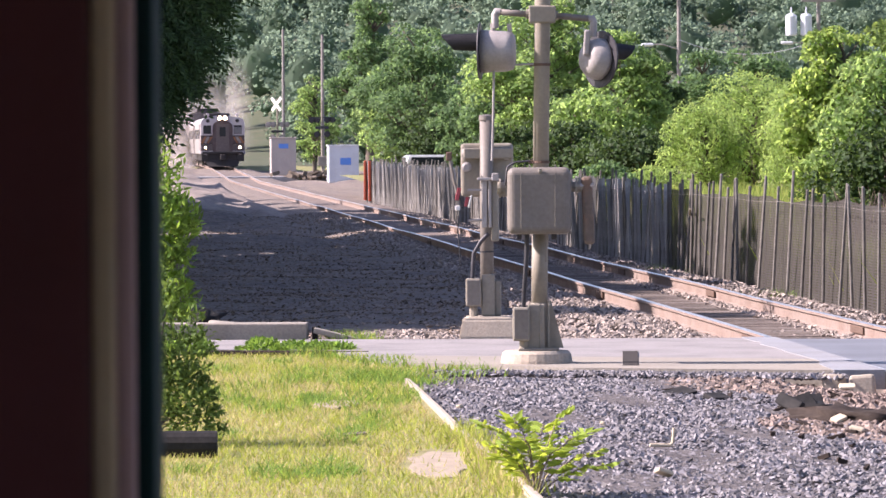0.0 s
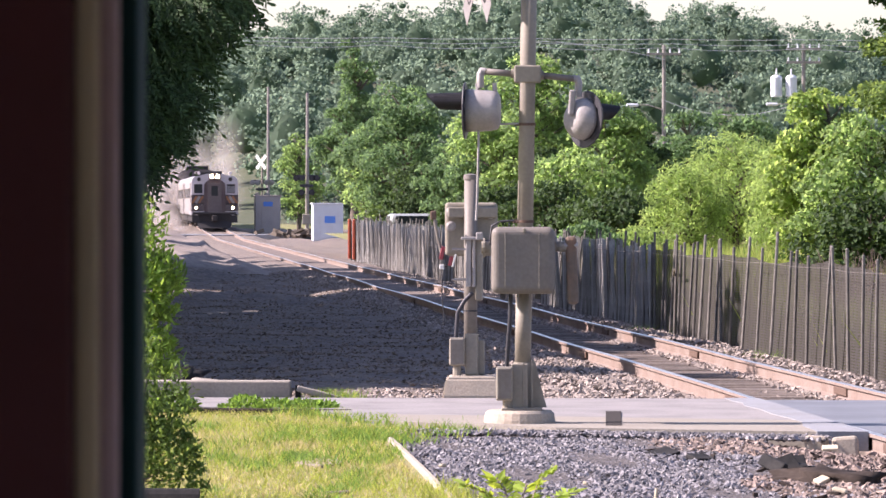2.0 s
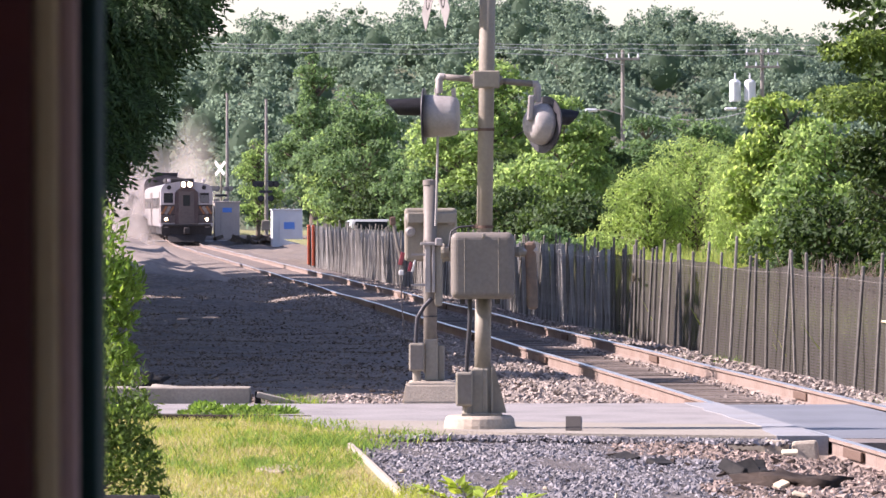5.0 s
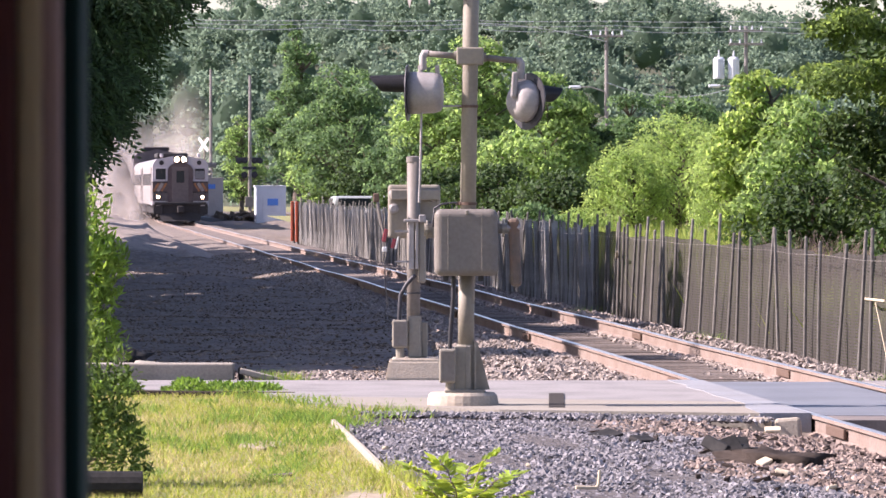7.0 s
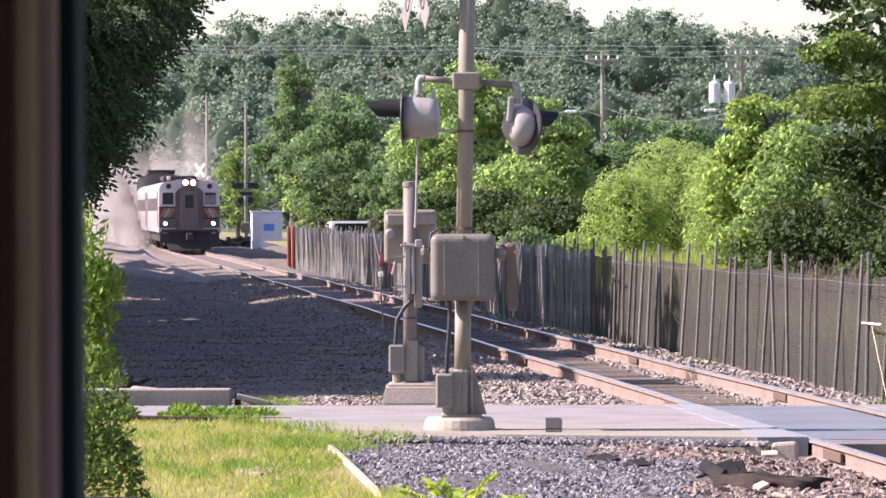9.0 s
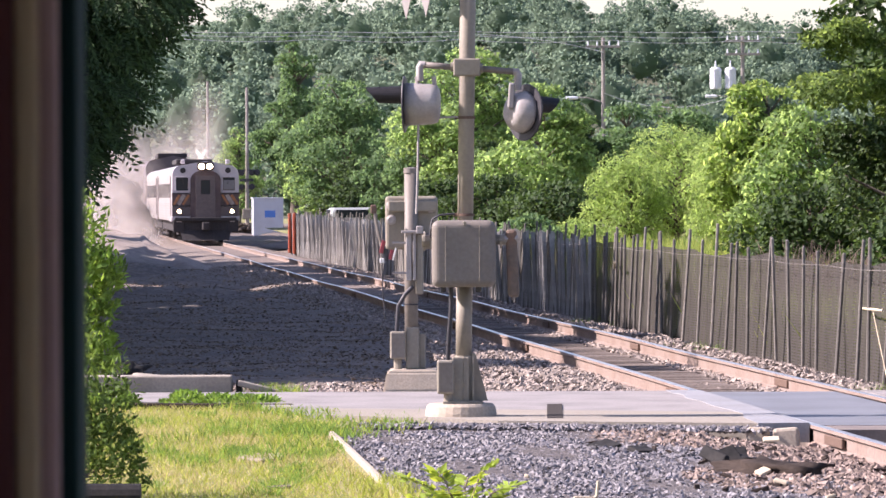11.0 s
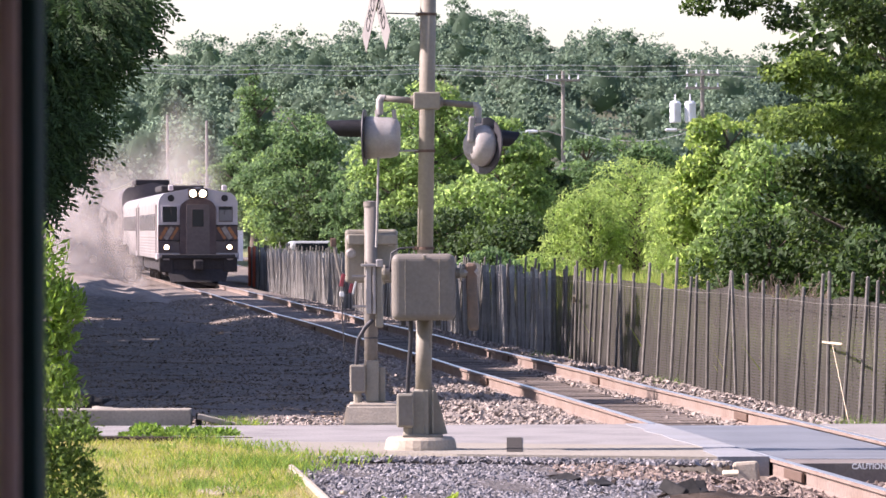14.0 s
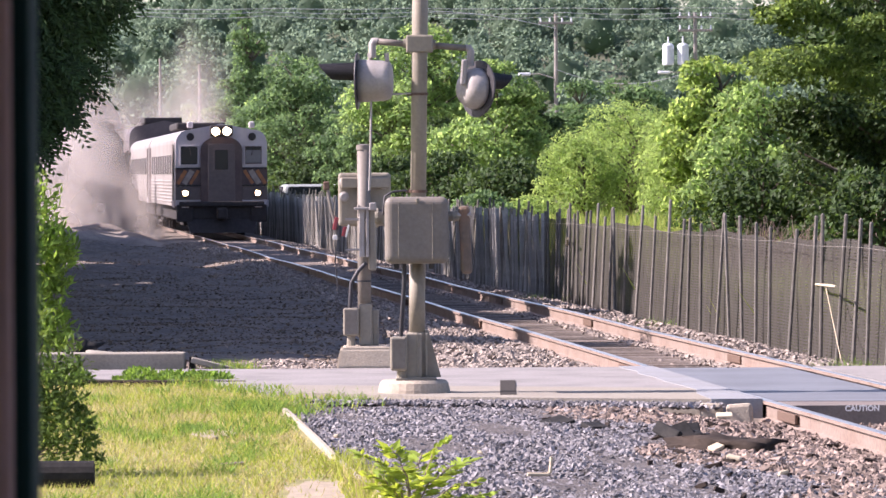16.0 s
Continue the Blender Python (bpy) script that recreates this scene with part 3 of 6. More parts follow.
# ---- the railway track ----
track = thing("railway_track", (0, 0, 0), "single railway track of rusty rails on dark wooden ties", "railway track", kind="structure")
Y0, Y1 = 24.0, 420.0
along = Vector((TRACK_B, 1, 0)).normalized()
across = Vector((1, -TRACK_B, 0)).normalized()
HEAD = [(-0.036, -0.004), (-0.03, 0.0), (0.03, 0.0), (0.036, -0.004)]
WEB = [(-0.036, -0.005), (-0.036, -0.034), (-0.010, -0.046), (-0.009, -0.145), (-0.07, -0.168), (-0.07, -0.18), (0.07, -0.18), (0.07, -0.168), (0.009, -0.145), (0.010, -0.046), (0.036, -0.034), (0.036, -0.005)]


def rail_wave(y, s):
    """Small kinks that an old jointed track has."""
    return 0.012 * math.sin(y * 0.21 + s) + 0.008 * math.sin(y * 0.53 + 2 * s), 0.008 * math.sin(y * 0.26 + 1.3 * s)


def swept(profile, s, close):
    ys = list(np.arange(Y0, 130, 1.5)) + list(np.arange(130, Y1, 6.0))
    v, f, n = [], [], len(profile)
    for y in ys:
        c = Vector((TRACK_A + TRACK_B * y, y, rise(y)))
        wx, wz = rail_wave(y, s)
        for px, pz in profile:
            q = c + across * (s * 0.755 + px + wx)
            v.append((q.x, q.y, q.z + pz + wz))
    for j in range(len(ys) - 1):
        for k in range(n if close else n - 1):
            f.append((j * n + k, j * n + (k + 1) % n, (j + 1) * n + (k + 1) % n, (j + 1) * n + k))
    return v, f


for s in (-1, 1):
    v, f = swept(WEB, s, True)
    rail = mesh_from("rail", v, f, M_RAIL, track)
    v, f = swept(HEAD, s, False)
    head = mesh_from("rail_head", v, f, M_RAILTOP, rail)
    tagged(head, "polished bright running surface")
    for y in (48 if s > 0 else 42.2, 55.4 if s > 0 else 52.9, 69, 81, 93 + 3 * s, 106, 120):
        bm = B()
        for side in (-1, 1):
            box(bm, (side * 0.022, 0, -0.09), (0.028, 0.92, 0.085), 0.008)
        o = part("joint_bar", bm, M_RUST, rail)
        c = Vector((TRACK_A + TRACK_B * y, y, rise(y))) + across * s * 0.755
        o.matrix_basis = Matrix.Translation(c) @ along.to_track_quat("Y", "Z").to_matrix().to_4x4()

tie_bm = box(B(), (0, 0, 0), (2.6, 0.23, 0.18), 0.012, seg=1)
tie_mesh = bpy.data.meshes.new("tie")
tie_bm.to_mesh(tie_mesh)
tie_bm.free()
tie_mesh.materials.append(M_TIE)
far_ties = B()
turn = along.to_track_quat("Y", "Z").to_matrix().to_4x4()
for k in range(720):
    y = 25.0 + 0.53 * k
    m = Matrix.Translation((TRACK_A + TRACK_B * y, y, rise(y) - 0.272 + rng.uniform(-0.008, 0.008))) @ turn @ pose(rng.uniform(-0.05, 0.05), 0, 0, 0, 0, rng.uniform(-1.5, 1.5))
    if 43.2 < y < 51.0:
        continue
    if k < 300:
        piece("tie", tie_mesh, track, m)
    else:
        bmesh.ops.create_cube(far_ties, size=1, matrix=m @ Matrix.Diagonal((2.6, 0.23, 0.18, 1)))
o = part("far_ties", far_ties, M_TIE, track)
tagged(o, kind="stuff")

# ---- loose stone ----
r = np.random.default_rng(11)


def uneven(x, y, amount):
    return amount * (np.sin(x * 3.1 + y * 0.7) * np.sin(y * 1.3) + 0.6 * np.sin(x * 7.3 + 1.1 * y))


n = 48000
y = 26.5 + 17.0 * r.random(n) ** 0.9
x = r.uniform(-1.2, 4.6, n)
edge = np.interp(y, [20, 28, 42.4, 44.5], [0.7, 0.06, -1.03, -0.92])
back = np.interp(x, [-1.1, 0.3, 2.3, 3.4, 5], [44.4, 44.1, 43.35, 42.5, 41.8])
a = x - TRACK_B * y - TRACK_A
keep = (x > edge) & (y < back)
x, y, a = x[keep], y[keep], a[keep]
tan = (a > -1.75) | ((a > -2.4 + 0.4 * np.sin(y)) & (r.random(len(x)) < 0.6))
z = -0.062 + uneven(x, y, 0.012) + np.where(a > -1.75, -0.115 + 0.05 * np.clip((-a - 0.9) / 0.8, 0, 1), 0)
P = np.stack([x, y, z], 1)
scatter_stones("crushed_stone", P[~tan], 0.024, M_DARKSTONE, r, "loose dark blue-grey crushed stone covering the ground")
scatter_stones("rubble", P[tan], 0.034, M_RUBBLE, r, "loose brown stony rubble beside the rail at the crossing")
m2 = 7000
y2 = r.uniform(27, 42.6, m2)
a2 = r.uniform(-2.1, -0.84, m2)
scatter_stones("rubble", np.stack([a2 + TRACK_A + TRACK_B * y2, y2, -0.065 - 0.10 * np.clip((a2 + 2.0) / 0.9, 0, 1) + 0.01 * np.sin(5 * y2)], 1), 0.036, M_RUBBLE, r, "loose brown stony rubble beside the rail at the crossing")
m2 = 2600
x2 = r.uniform(-0.9, 2.6, m2)
y2 = np.interp(x2, [-1.1, 0.3, 2.3, 2.8], [44.42, 44.12, 43.4, 43.3]) - np.abs(r.normal(size=m2)) * 0.22
scatter_stones("crushed_stone", np.stack([x2, y2, -0.045 + 0.02 * r.random(m2)], 1), 0.026, M_DARKSTONE, r, "dark crushed stone banked against the lane's edge")
n = 52000
y = 51.1 + 103 * r.random(n) ** 1.9
a = r.uniform(-6.5, 2.3, n)
x = a + TRACK_A + TRACK_B * y
inner = np.abs(a) < 0.70
z = np.where(np.abs(a) < 1.5, -0.205, -0.23) + uneven(x, y, 0.012) - np.where(inner, 0.012, 0.0)
z = np.where(a < -2.2, np.array([ground_z(p0, p1) for p0, p1 in zip(x, y)]) + 0.012, z)
# the stones lie on the shoulders packed against the rails further on
far_in = np.clip((y - 84) / 30, 0, 1)
on_bank = np.interp(np.abs(a), [0.8, 1.35, 1.95, 2.7], [-0.21, -0.22, -0.26, -0.36]) + far_in * np.interp(np.abs(a), [0.8, 1.35, 1.95, 2.7], [0.11, 0.12, 0.10, 0.0])
z = np.where((y > 84) & (np.abs(a) > 0.84) & (np.abs(a) < 2.6), np.maximum(z, on_bank + 0.012), z)
# a shoulder of stone heaped beside the ties
z += (y < 84) * 0.05 * np.exp(-((a + 1.75) / 0.5) ** 2) + (y < 84) * 0.06 * np.exp(-((a - 1.55) / 0.35) ** 2)
clear = ~((x > -5.6) & (x < -2.0) & (y < 51.6)) & ~(inner & (r.random(n) < 0.88)) & (x > -8) & (y > np.interp(x, [-12, 2, 4, 6], [51.2, 51.1, 51.1, 51.3]))
# Stones in the tree-shaded band: part of the shade is put into their colour.
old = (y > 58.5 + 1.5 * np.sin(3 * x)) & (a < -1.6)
P = np.stack([x, y, z], 1)
scatter_stones("ballast", P[clear & ~old], 0.036, M_STONE, r, "loose grey-tan track ballast heaped beside the rails")
scatter_stones("shade_toned_stones", P[clear & old], 0.024, M_SHADESTONE, r, "ballast toned darker in the shaded band beside the line", 0.32)
yd = 150.0
sand_v, sand_f = [], []
SAND_A = np.linspace(-14, -1.7, 32)
for j in range(121):
    yy = yd + 1.2 * j
    for k, aa in enumerate(SAND_A):
        xx = aa + TRACK_A + TRACK_B * yy
        ridge = abs(noise.noise((xx * 0.35, yy * 0.16, 7.0))) + 0.5 * abs(noise.noise((xx * 0.9, yy * 0.45, 2.0)))
        sand_v.append((xx, yy + 1.5 * math.sin(3 * aa), max(ground_z(xx, yy), ground_z(xx, yy + 1.5), ground_z(xx, yy - 1.5)) + (-0.35, -0.22, -0.1, -0.03, 0.0)[min(j, 4)] + 0.42 * ridge * min(1.0, (-1.7 - aa) / 1.2)))
for j in range(120):
    for k in range(31):
        i0 = j * 32 + k
        sand_f.append((i0, i0 + 1, i0 + 33, i0 + 32))
tagged(mesh_from("dusty_ground", sand_v, sand_f, M_SAND, smooth=True), "pale dusty sunlit ground beside the line", "ground", kind="structure")
n = 9000
y = r.uniform(51.5, 150, n)
a = np.where(r.random(n) < 0.5, 0.62, -0.6) + r.normal(size=n) * 0.07
scatter_stones("ballast", np.stack([a + TRACK_A + TRACK_B * y, y, -0.175 + 0 * y], 1), 0.034, M_STONE, r, "stones lying along the inner side of the rails")

bed_ys = [y for y in grid_lines(24, 43.3, 1.2) + grid_lines(51.1, 345, 1.6)]
bed_v = [(TRACK_A + TRACK_B * y + a, y, rise(y) - 0.197 + 0.05 * min(1.0, max(0.0, (y - 90) / 60)) + 0.004 * math.sin(5 * y + 3 * a)) for y in bed_ys for a in (-0.70, -0.25, 0.25, 0.70)]
bed_f = [(4 * j + k, 4 * j + k + 1, 4 * j + k + 5, 4 * j + k + 4) for j in range(len(bed_ys) - 1) for k in range(3) if not 42.0 < bed_ys[j] < 51.0]
tagged(mesh_from("track_bed", bed_v, bed_f, M_BED, smooth=True), "dark brown cinders packed between the ties", "track bed", kind="structure")
M_SHOULDER = material("brown_ballast_shoulder", (0.175, 0.145, 0.122), 0.95, 0, 0.45, 16, 1.0, (0.12, 0.098, 0.084), 1.3, 0.7)
sh_ys = grid_lines(84, 160, 0.8) + grid_lines(160, 345, 2.0)
for sd in (-1, 1):
    sh_v = []
    for y in sh_ys:
        foot = min(1.0, (y - 84) / 30)
        for a, z in ((2.7, -0.36), (1.95, -0.26 + 0.10 * foot), (1.35, -0.22 + 0.12 * foot), (0.80, -0.21 + 0.11 * foot)):
            sh_v.append((sd * a + TRACK_A + TRACK_B * y, y, rise(y) + z + 0.05 * noise.noise((a * 1.7, y * 0.45, 3.0 * sd)) * min(1.0, a - 0.55)))
    sh_f = [(4 * j + k, 4 * j + k + 1, 4 * j + k + 5, 4 * j + k + 4) for j in range(len(sh_ys) - 1) for k in range(3)]
    tagged(mesh_from("ballast_shoulder", sh_v, sh_f, M_SHOULDER, smooth=True), "brown ballast packed up against the rail", "ballast", kind="structure")
n = 15000
y = 51.2 + 45 * r.random(n) ** 1.5
side = r.random(n) < 0.72
a = np.where(side, r.uniform(-2.9, -0.84, n), r.uniform(0.84, 2.3, n))
top = np.where(side, np.interp(a, [-2.9, -1.7, -1.1, -0.84], [-0.21, -0.12, -0.125, -0.16]), np.interp(a, [0.84, 1.1, 1.6, 2.3], [-0.165, -0.12, -0.11, -0.25]))
x = a + TRACK_A + TRACK_B * y
keep = (x > -0.05 - 0.02 * (y - 51)) & (y > 51.35)
scatter_stones("ballast", np.stack([x, y, top + uneven(x, y, 0.014) + r.uniform(-0.02, 0.01, n)], 1)[keep], 0.036, M_STONE, r, "sunlit tan ballast heaped against the rails")

# ---- grass ----
n = 95000
y = 24 + 24.2 * r.random(n)
x = r.uniform(-4.0, 0.4, n)
edge = np.interp(y, [20, 28, 42.4, 44.6, 45.9, 47.6, 48.2], [0.5, -0.1, -1.18, -1.1, -1.6, -2.2, -3.0])
bare = (((x + 0.62) / 0.24) ** 2 + ((y - 31.6) / 1.5) ** 2 < 1) & (r.random(n) < 0.9)
keep = (x < edge) & ~bare
blades("lawn_grass", np.stack([x, y, -0.035 + 0 * x], 1)[keep], 0.046, 0.008, (L_GRASS, L_STRAW), r, "short sunlit yellow-green lawn grass", 0.6, 0.42)


def tuft_row(name, spots, n, h, w, mats, label, spread=(0.12, 0.3), seed=5, lean=0.5):
    q = np.random.default_rng(seed)
    s = np.array(spots)[q.integers(0, len(spots), n)]
    p = s + np.stack([q.normal(size=n) * spread[0], q.normal(size=n) * spread[1], 0 * np.zeros(n)], 1)
    return blades(name, p, h, w, mats, q, label, lean, 0.2)


tuft_row("grass_tufts", [(-2.2 + 0.12 * k, 47.9 - 0.32 * k, -0.03) for k in range(9)] + [(-1.15, 44.7, -0.05)] + [(-0.5, 44.25, -0.05)], 1250, 0.075, 0.012, (L_WEED, L_GRASS), "weedy grass tufts along the lane's edge")
tuft_row("grass_tufts", [(-2.05, 51.35, -0.1), (-1.9, 51.3, -0.1), (-1.75, 51.2, -0.1)], 700, 0.16, 0.014, (L_WEED, L_GRASS), "green grass tuft at the kerb's end", (0.1, 0.1), 6)
tuft_row("grass_tufts", [(-0.12 - 0.05 * k, 29.0 + 0.7 * k, -0.03) for k in range(9)], 1500, 0.10, 0.012, (L_GRASS, L_STRAW), "long grass against the timber edging", (0.08, 0.4), 7)
tuft_row("grass_tufts", [(4.6, 52.2, -0.25), (4.5, 53.0, -0.25), (3.3, 70, -0.3), (2.0, 84, -0.3)], 900, 0.22, 0.014, (L_WEED,), "weeds at the fence foot", (0.15, 0.4), 8)
tuft_row("grass_tufts", [(-2.9 + 0.31 * k, 44.5 - 1.7 * ((k * 5) % 7) * 0.55, -0.035) for k in range(8)], 2600, 0.07, 0.012, (L_WEED, L_GRASS), "darker weed clumps growing in the lawn", (0.16, 0.5), 9)
lw = np.random.default_rng(64)
tuft_row("grass_tufts", [(lw.uniform(-3.2, -1.0), lw.uniform(30, 46.5), -0.035) for k in range(42)], 5200, 0.062, 0.013, (L_WEED, L_GRASS), "darker weed clumps growing in the lawn", (0.07, 0.22), 10, 0.8)
tuft_row("grass_tufts", [(-1.22 - 0.018 * k + lw.uniform(-0.1, 0.05), 43.0 - 0.05 * k + lw.uniform(-0.6, 0.6), -0.03) for k in range(16)] + [(-1.42, 38.2, -0.03), (-1.3, 39.3, -0.03)], 1700, 0.085, 0.014, (L_WEED, L_GRASS), "leafy weeds at the lawn's corner", (0.07, 0.3), 11, 0.8)
# meadow behind the fence
n = 30000
y = 62 + 90 * r.random(n)
a = 2.9 + 9 * r.random(n)
x = a + TRACK_A + TRACK_B * y
blades("meadow_grass", np.stack([x, y, -0.4 + 0.006 * (y - 60)], 1), 0.62, 0.05, (L_MEADOW, L_WEED), r, "tall pale green meadow grass behind the fence", 0.25, 0.2)
meadow = mesh_from("meadow_bank", [(TRACK_A + 2.9 + TRACK_B * yy + aa, yy, -0.43 + 0.006 * (yy - 60)) for yy in (60, 130, 230) for aa in (0, 5, 60)], [(0, 1, 4, 3), (1, 2, 5, 4), (3, 4, 7, 6), (4, 5, 8, 7)], M_TURF)
tagged(meadow, "gently rising meadow ground behind the fence", "meadow", kind="structure")

# low ground cover in front of the kerb
q = np.random.default_rng(21)
cover = thing("ground_cover", (-3.0, 48.6, -0.03), "low leafy green ground cover in front of the kerb", "ground cover")
lb = []
for cx, sx, sz in ((-0.75, 0.32, 0.09), (-0.35, 0.25, 0.12), (0.35, 0.26, 0.12), (0.62, 0.22, 0.09), (1.0, 0.30, 0.07), (-1.1, 0.25, 0.12)):
    lb.append(((cx, q.uniform(-0.1, 0.1), 0.02), (sx * 0.9, 0.35, sz * 0.8)))
p, d = lobes_points(lb, 5200, q, 0.4)
p[:, 2] = np.maximum(p[:, 2], 0.0)
v, f = leaf_quads(p, d + q.normal(size=d.shape) * 0.8 + np.array([0, 0, 0.4]), 0.05, 0.034, q)
mesh_from("foliage", v, f, L_WEED, cover)
# Low dark strip added along the near side of the ground cover.
lip = part("dark_strip", box(B(), (0, 0, 0), (2.3, 0.09, 0.07), 0.015), M_SCRAPMAT)
lip.matrix_basis = pose(-2.75, 47.95, -0.02, 0, 0.4, -2)
tagged(lip, "low dark strip at the lawn's far end", "edging", kind="structure")


# ---- crossing signal mast with gate machine ----
def lamp(parent, at, facing, tilt, m_body, deep=1.0):
    """A flasher unit: round backing plate, housing behind, hooded visor in front. facing: degrees in the plan."""
    m = pose(*at) @ pose(0, 0, 0, 0, 0, facing) @ pose(0, 0, 0, 90 + tilt, 0, 0)
    shallow = ((0.04, -0.290), (0.09, -0.285), (0.13, -0.255), (0.165, -0.170), (0.183, -0.06), (0.188, 0.012))
    drum = ((0.04, -0.290), (0.130, -0.288), (0.165, -0.270), (0.180, -0.215), (0.187, -0.08), (0.190, 0.012))
    body = part("lamp_housing", lathe(B(), [(r0, z0 * deep) for r0, z0 in (drum if deep > 0.6 else shallow)], m), m_body, parent, smooth=True)
    part("backing_plate", lathe(B(), [(0.10, 0.014), (0.250, 0.014), (0.256, 0.022), (0.250, 0.030), (0.10, 0.030)], m, 32), M_BLACK, body, "round black backing plate")
    bm = B()
    seg, rings = 20, 7
    rows_v = []
    for j in range(rings):
        t = j / (rings - 1)
        ring = []
        for k in range(seg + 1):
            ang = math.pi * (-0.30 + 1.60 * k / seg)
            rad = 0.088 - 0.010 * t
            z = 0.03 + 0.345 * t * (0.80 + 0.20 * math.sin(ang))
            ring.append(bm.verts.new(m @ Vector((rad * math.cos(ang), rad * math.sin(ang) + 0.075, z))))
        rows_v.append(ring)
    for a, b in zip(rows_v[:-1], rows_v[1:]):
        for k in range(seg):
            bm.faces.new((a[k], a[k + 1], b[k + 1], b[k]))
    bmesh.ops.solidify(bm, geom=bm.faces[:], thickness=0.006)
    part("visor", bm, M_BLACK, body, "long black lamp visor")
    part("lens", lathe(B(), [(0.02, 0.033), (0.10, 0.032), (0.101, 0.034), (0.06, 0.048)], m), M_RED, body, "red lamp lens")
    part("latch", box(B(), m @ Vector((0.12, 0.05, -0.09 * deep)), (0.03, 0.03, 0.05), 0.006), M_BLACK, body)
    return body


mast = thing("crossing_signal", (0.0, 45.2, 0.0), "grey flashing-light crossing signal on a tall steel mast", "crossing signal")
bm = lathe(B(), [(0.325, -0.14), (0.318, 0.03), (0.305, 0.09), (0.28, 0.115), (0.10, 0.118)], pose(-0.02, 0, 0), 28)
part("footing", bm, M_CONC, mast, "weathered round concrete footing")
bm = B()
cone(bm, (0, 0, 0.11), (0.006, 0, 0.54), 0.115, 0.082, 12)
box(bm, (-0.02, -0.085, 0.32), (0.15, 0.06, 0.42), 0.012)
for s in (-1, 1):
    box(bm, (0.052 + 0.04 * s, -0.10, 0.32), (0.012, 0.05, 0.42), 0.003)
box(bm, (0, 0, 0.125), (0.36, 0.36, 0.03), 0.008)
part("pedestal", bm, M_GREY, mast, smooth=False)
bm = B()
vs = [bm.verts.new(p) for p in ((0.08, -0.05, 0.14), (0.22, -0.05, 0.14), (0.11, -0.05, 0.56), (0.08, -0.05, 0.56), (0.08, 0.02, 0.14), (0.22, 0.02, 0.14), (0.11, 0.02, 0.56), (0.08, 0.02, 0.56))]
for q4 in ((0, 1, 2, 3), (7, 6, 5, 4), (0, 4, 5, 1), (1, 5, 6, 2), (2, 6, 7, 3), (3, 7, 4, 0)):
    bm.faces.new([vs[k] for k in q4])
part("gusset", bm, M_GREY, mast)
jb = part("junction_box", box(B(), (-0.155, -0.13, 0.355), (0.15, 0.16, 0.30), 0.018), M_GREY, mast)
part("lid_seam", box(B(), (-0.155, -0.213, 0.355), (0.118, 0.006, 0.262), 0.002), M_SILVER, jb)
part("conduit_stub", cone(B(), (-0.13, -0.1, 0.12), (-0.13, -0.1, 0.21), 0.045, seg=10), M_GREY, mast)
part("lower_sleeve", cone(B(), (0.006, 0, 0.5), (0.016, 0, 1.2), 0.072, seg=20), M_GREY, mast, smooth=True)
LEAN = math.tan(radians(0.85))
part("pole", cone(B(), (LEAN * 0.9, 0, 0.9), (LEAN * 5.2, 0, 5.2), 0.0705, seg=24), M_GREY, mast, smooth=True)
part("pole_cap", lathe(B(), [(0.074, 0), (0.07, 0.03), (0.02, 0.055)], pose(LEAN * 5.2, 0, 5.19)), M_SILVER, mast)
gx0 = 0.01
machine = part("gate_machine", box(B(), (gx0, -0.20, 1.448), (0.565, 0.34, 0.59), 0.065, seg=5), M_SILVER, mast, "grey cast gate machine housing")
for dx in (-0.16, 0.14):
    part("cover_rib", box(B(), (gx0 + dx, -0.371, 1.45), (0.005, 0.006, 0.50), 0.002), M_GREY, machine)
part("hasp", box(B(), (gx0 + 0.01, -0.373, 1.715), (0.03, 0.02, 0.04), 0.006), M_GREY, machine)
for dx in (-0.18, 0.13):
    part("mounting_foot", box(B(), (gx0 + dx, -0.2, 1.135), (0.05, 0.06, 0.06), 0.01), M_BLACK, machine)
bm = cone(B(), (-0.29, -0.2, 1.56), (-0.36, -0.2, 1.56), 0.055, seg=12)
cone(bm, (-0.33, -0.2, 1.56), (-0.345, -0.2, 1.56), 0.085, seg=12)
part("shaft", bm, M_GREY, machine)
bm = B()
cone(bm, (0.28, -0.2, 1.57), (0.44, -0.2, 1.57), 0.045, seg=12)
cone(bm, (0.33, -0.2, 1.57), (0.345, -0.2, 1.57), 0.075, seg=12)
part("shaft", bm, M_GREY, machine)
arm = part("counterweight_arm", box(B(), (0.0, 0, -0.25), (0.10, 0.10, 0.60), 0.03), M_ARM, machine, "rust-stained grey counterweight arm")
arm.matrix_basis = pose(0.43, -0.2, 1.61, 0, -2.5, 0)
part("arm_bolt", cone(B(), (-0.06, -0.02, -0.03), (0.06, -0.02, -0.03), 0.028, seg=8), M_PALE, arm)
strand("conduit", [(-0.10, -0.16, 1.17), (-0.105, -0.16, 0.95), (-0.125, -0.15, 0.7), (-0.135, -0.13, 0.5)], 0.02, M_BLACK, mast, "dark flexible cable conduit")
for z, rr in ((2.655, 0.078), (3.87, 0.078), (1.79, 0.08)):
    band = part("clamp_band", cone(B(), (LEAN * z, 0, z - 0.012), (LEAN * z, 0, z + 0.012), rr, seg=20), M_RUST, mast, "rusty clamp band")
    part("clamp_bolt", box(B(), (LEAN * z - 0.085, -0.01, z), (0.05, 0.03, 0.03), 0.005), M_RUST, band)
ca = part("crossarm", B(), M_GREY, mast)
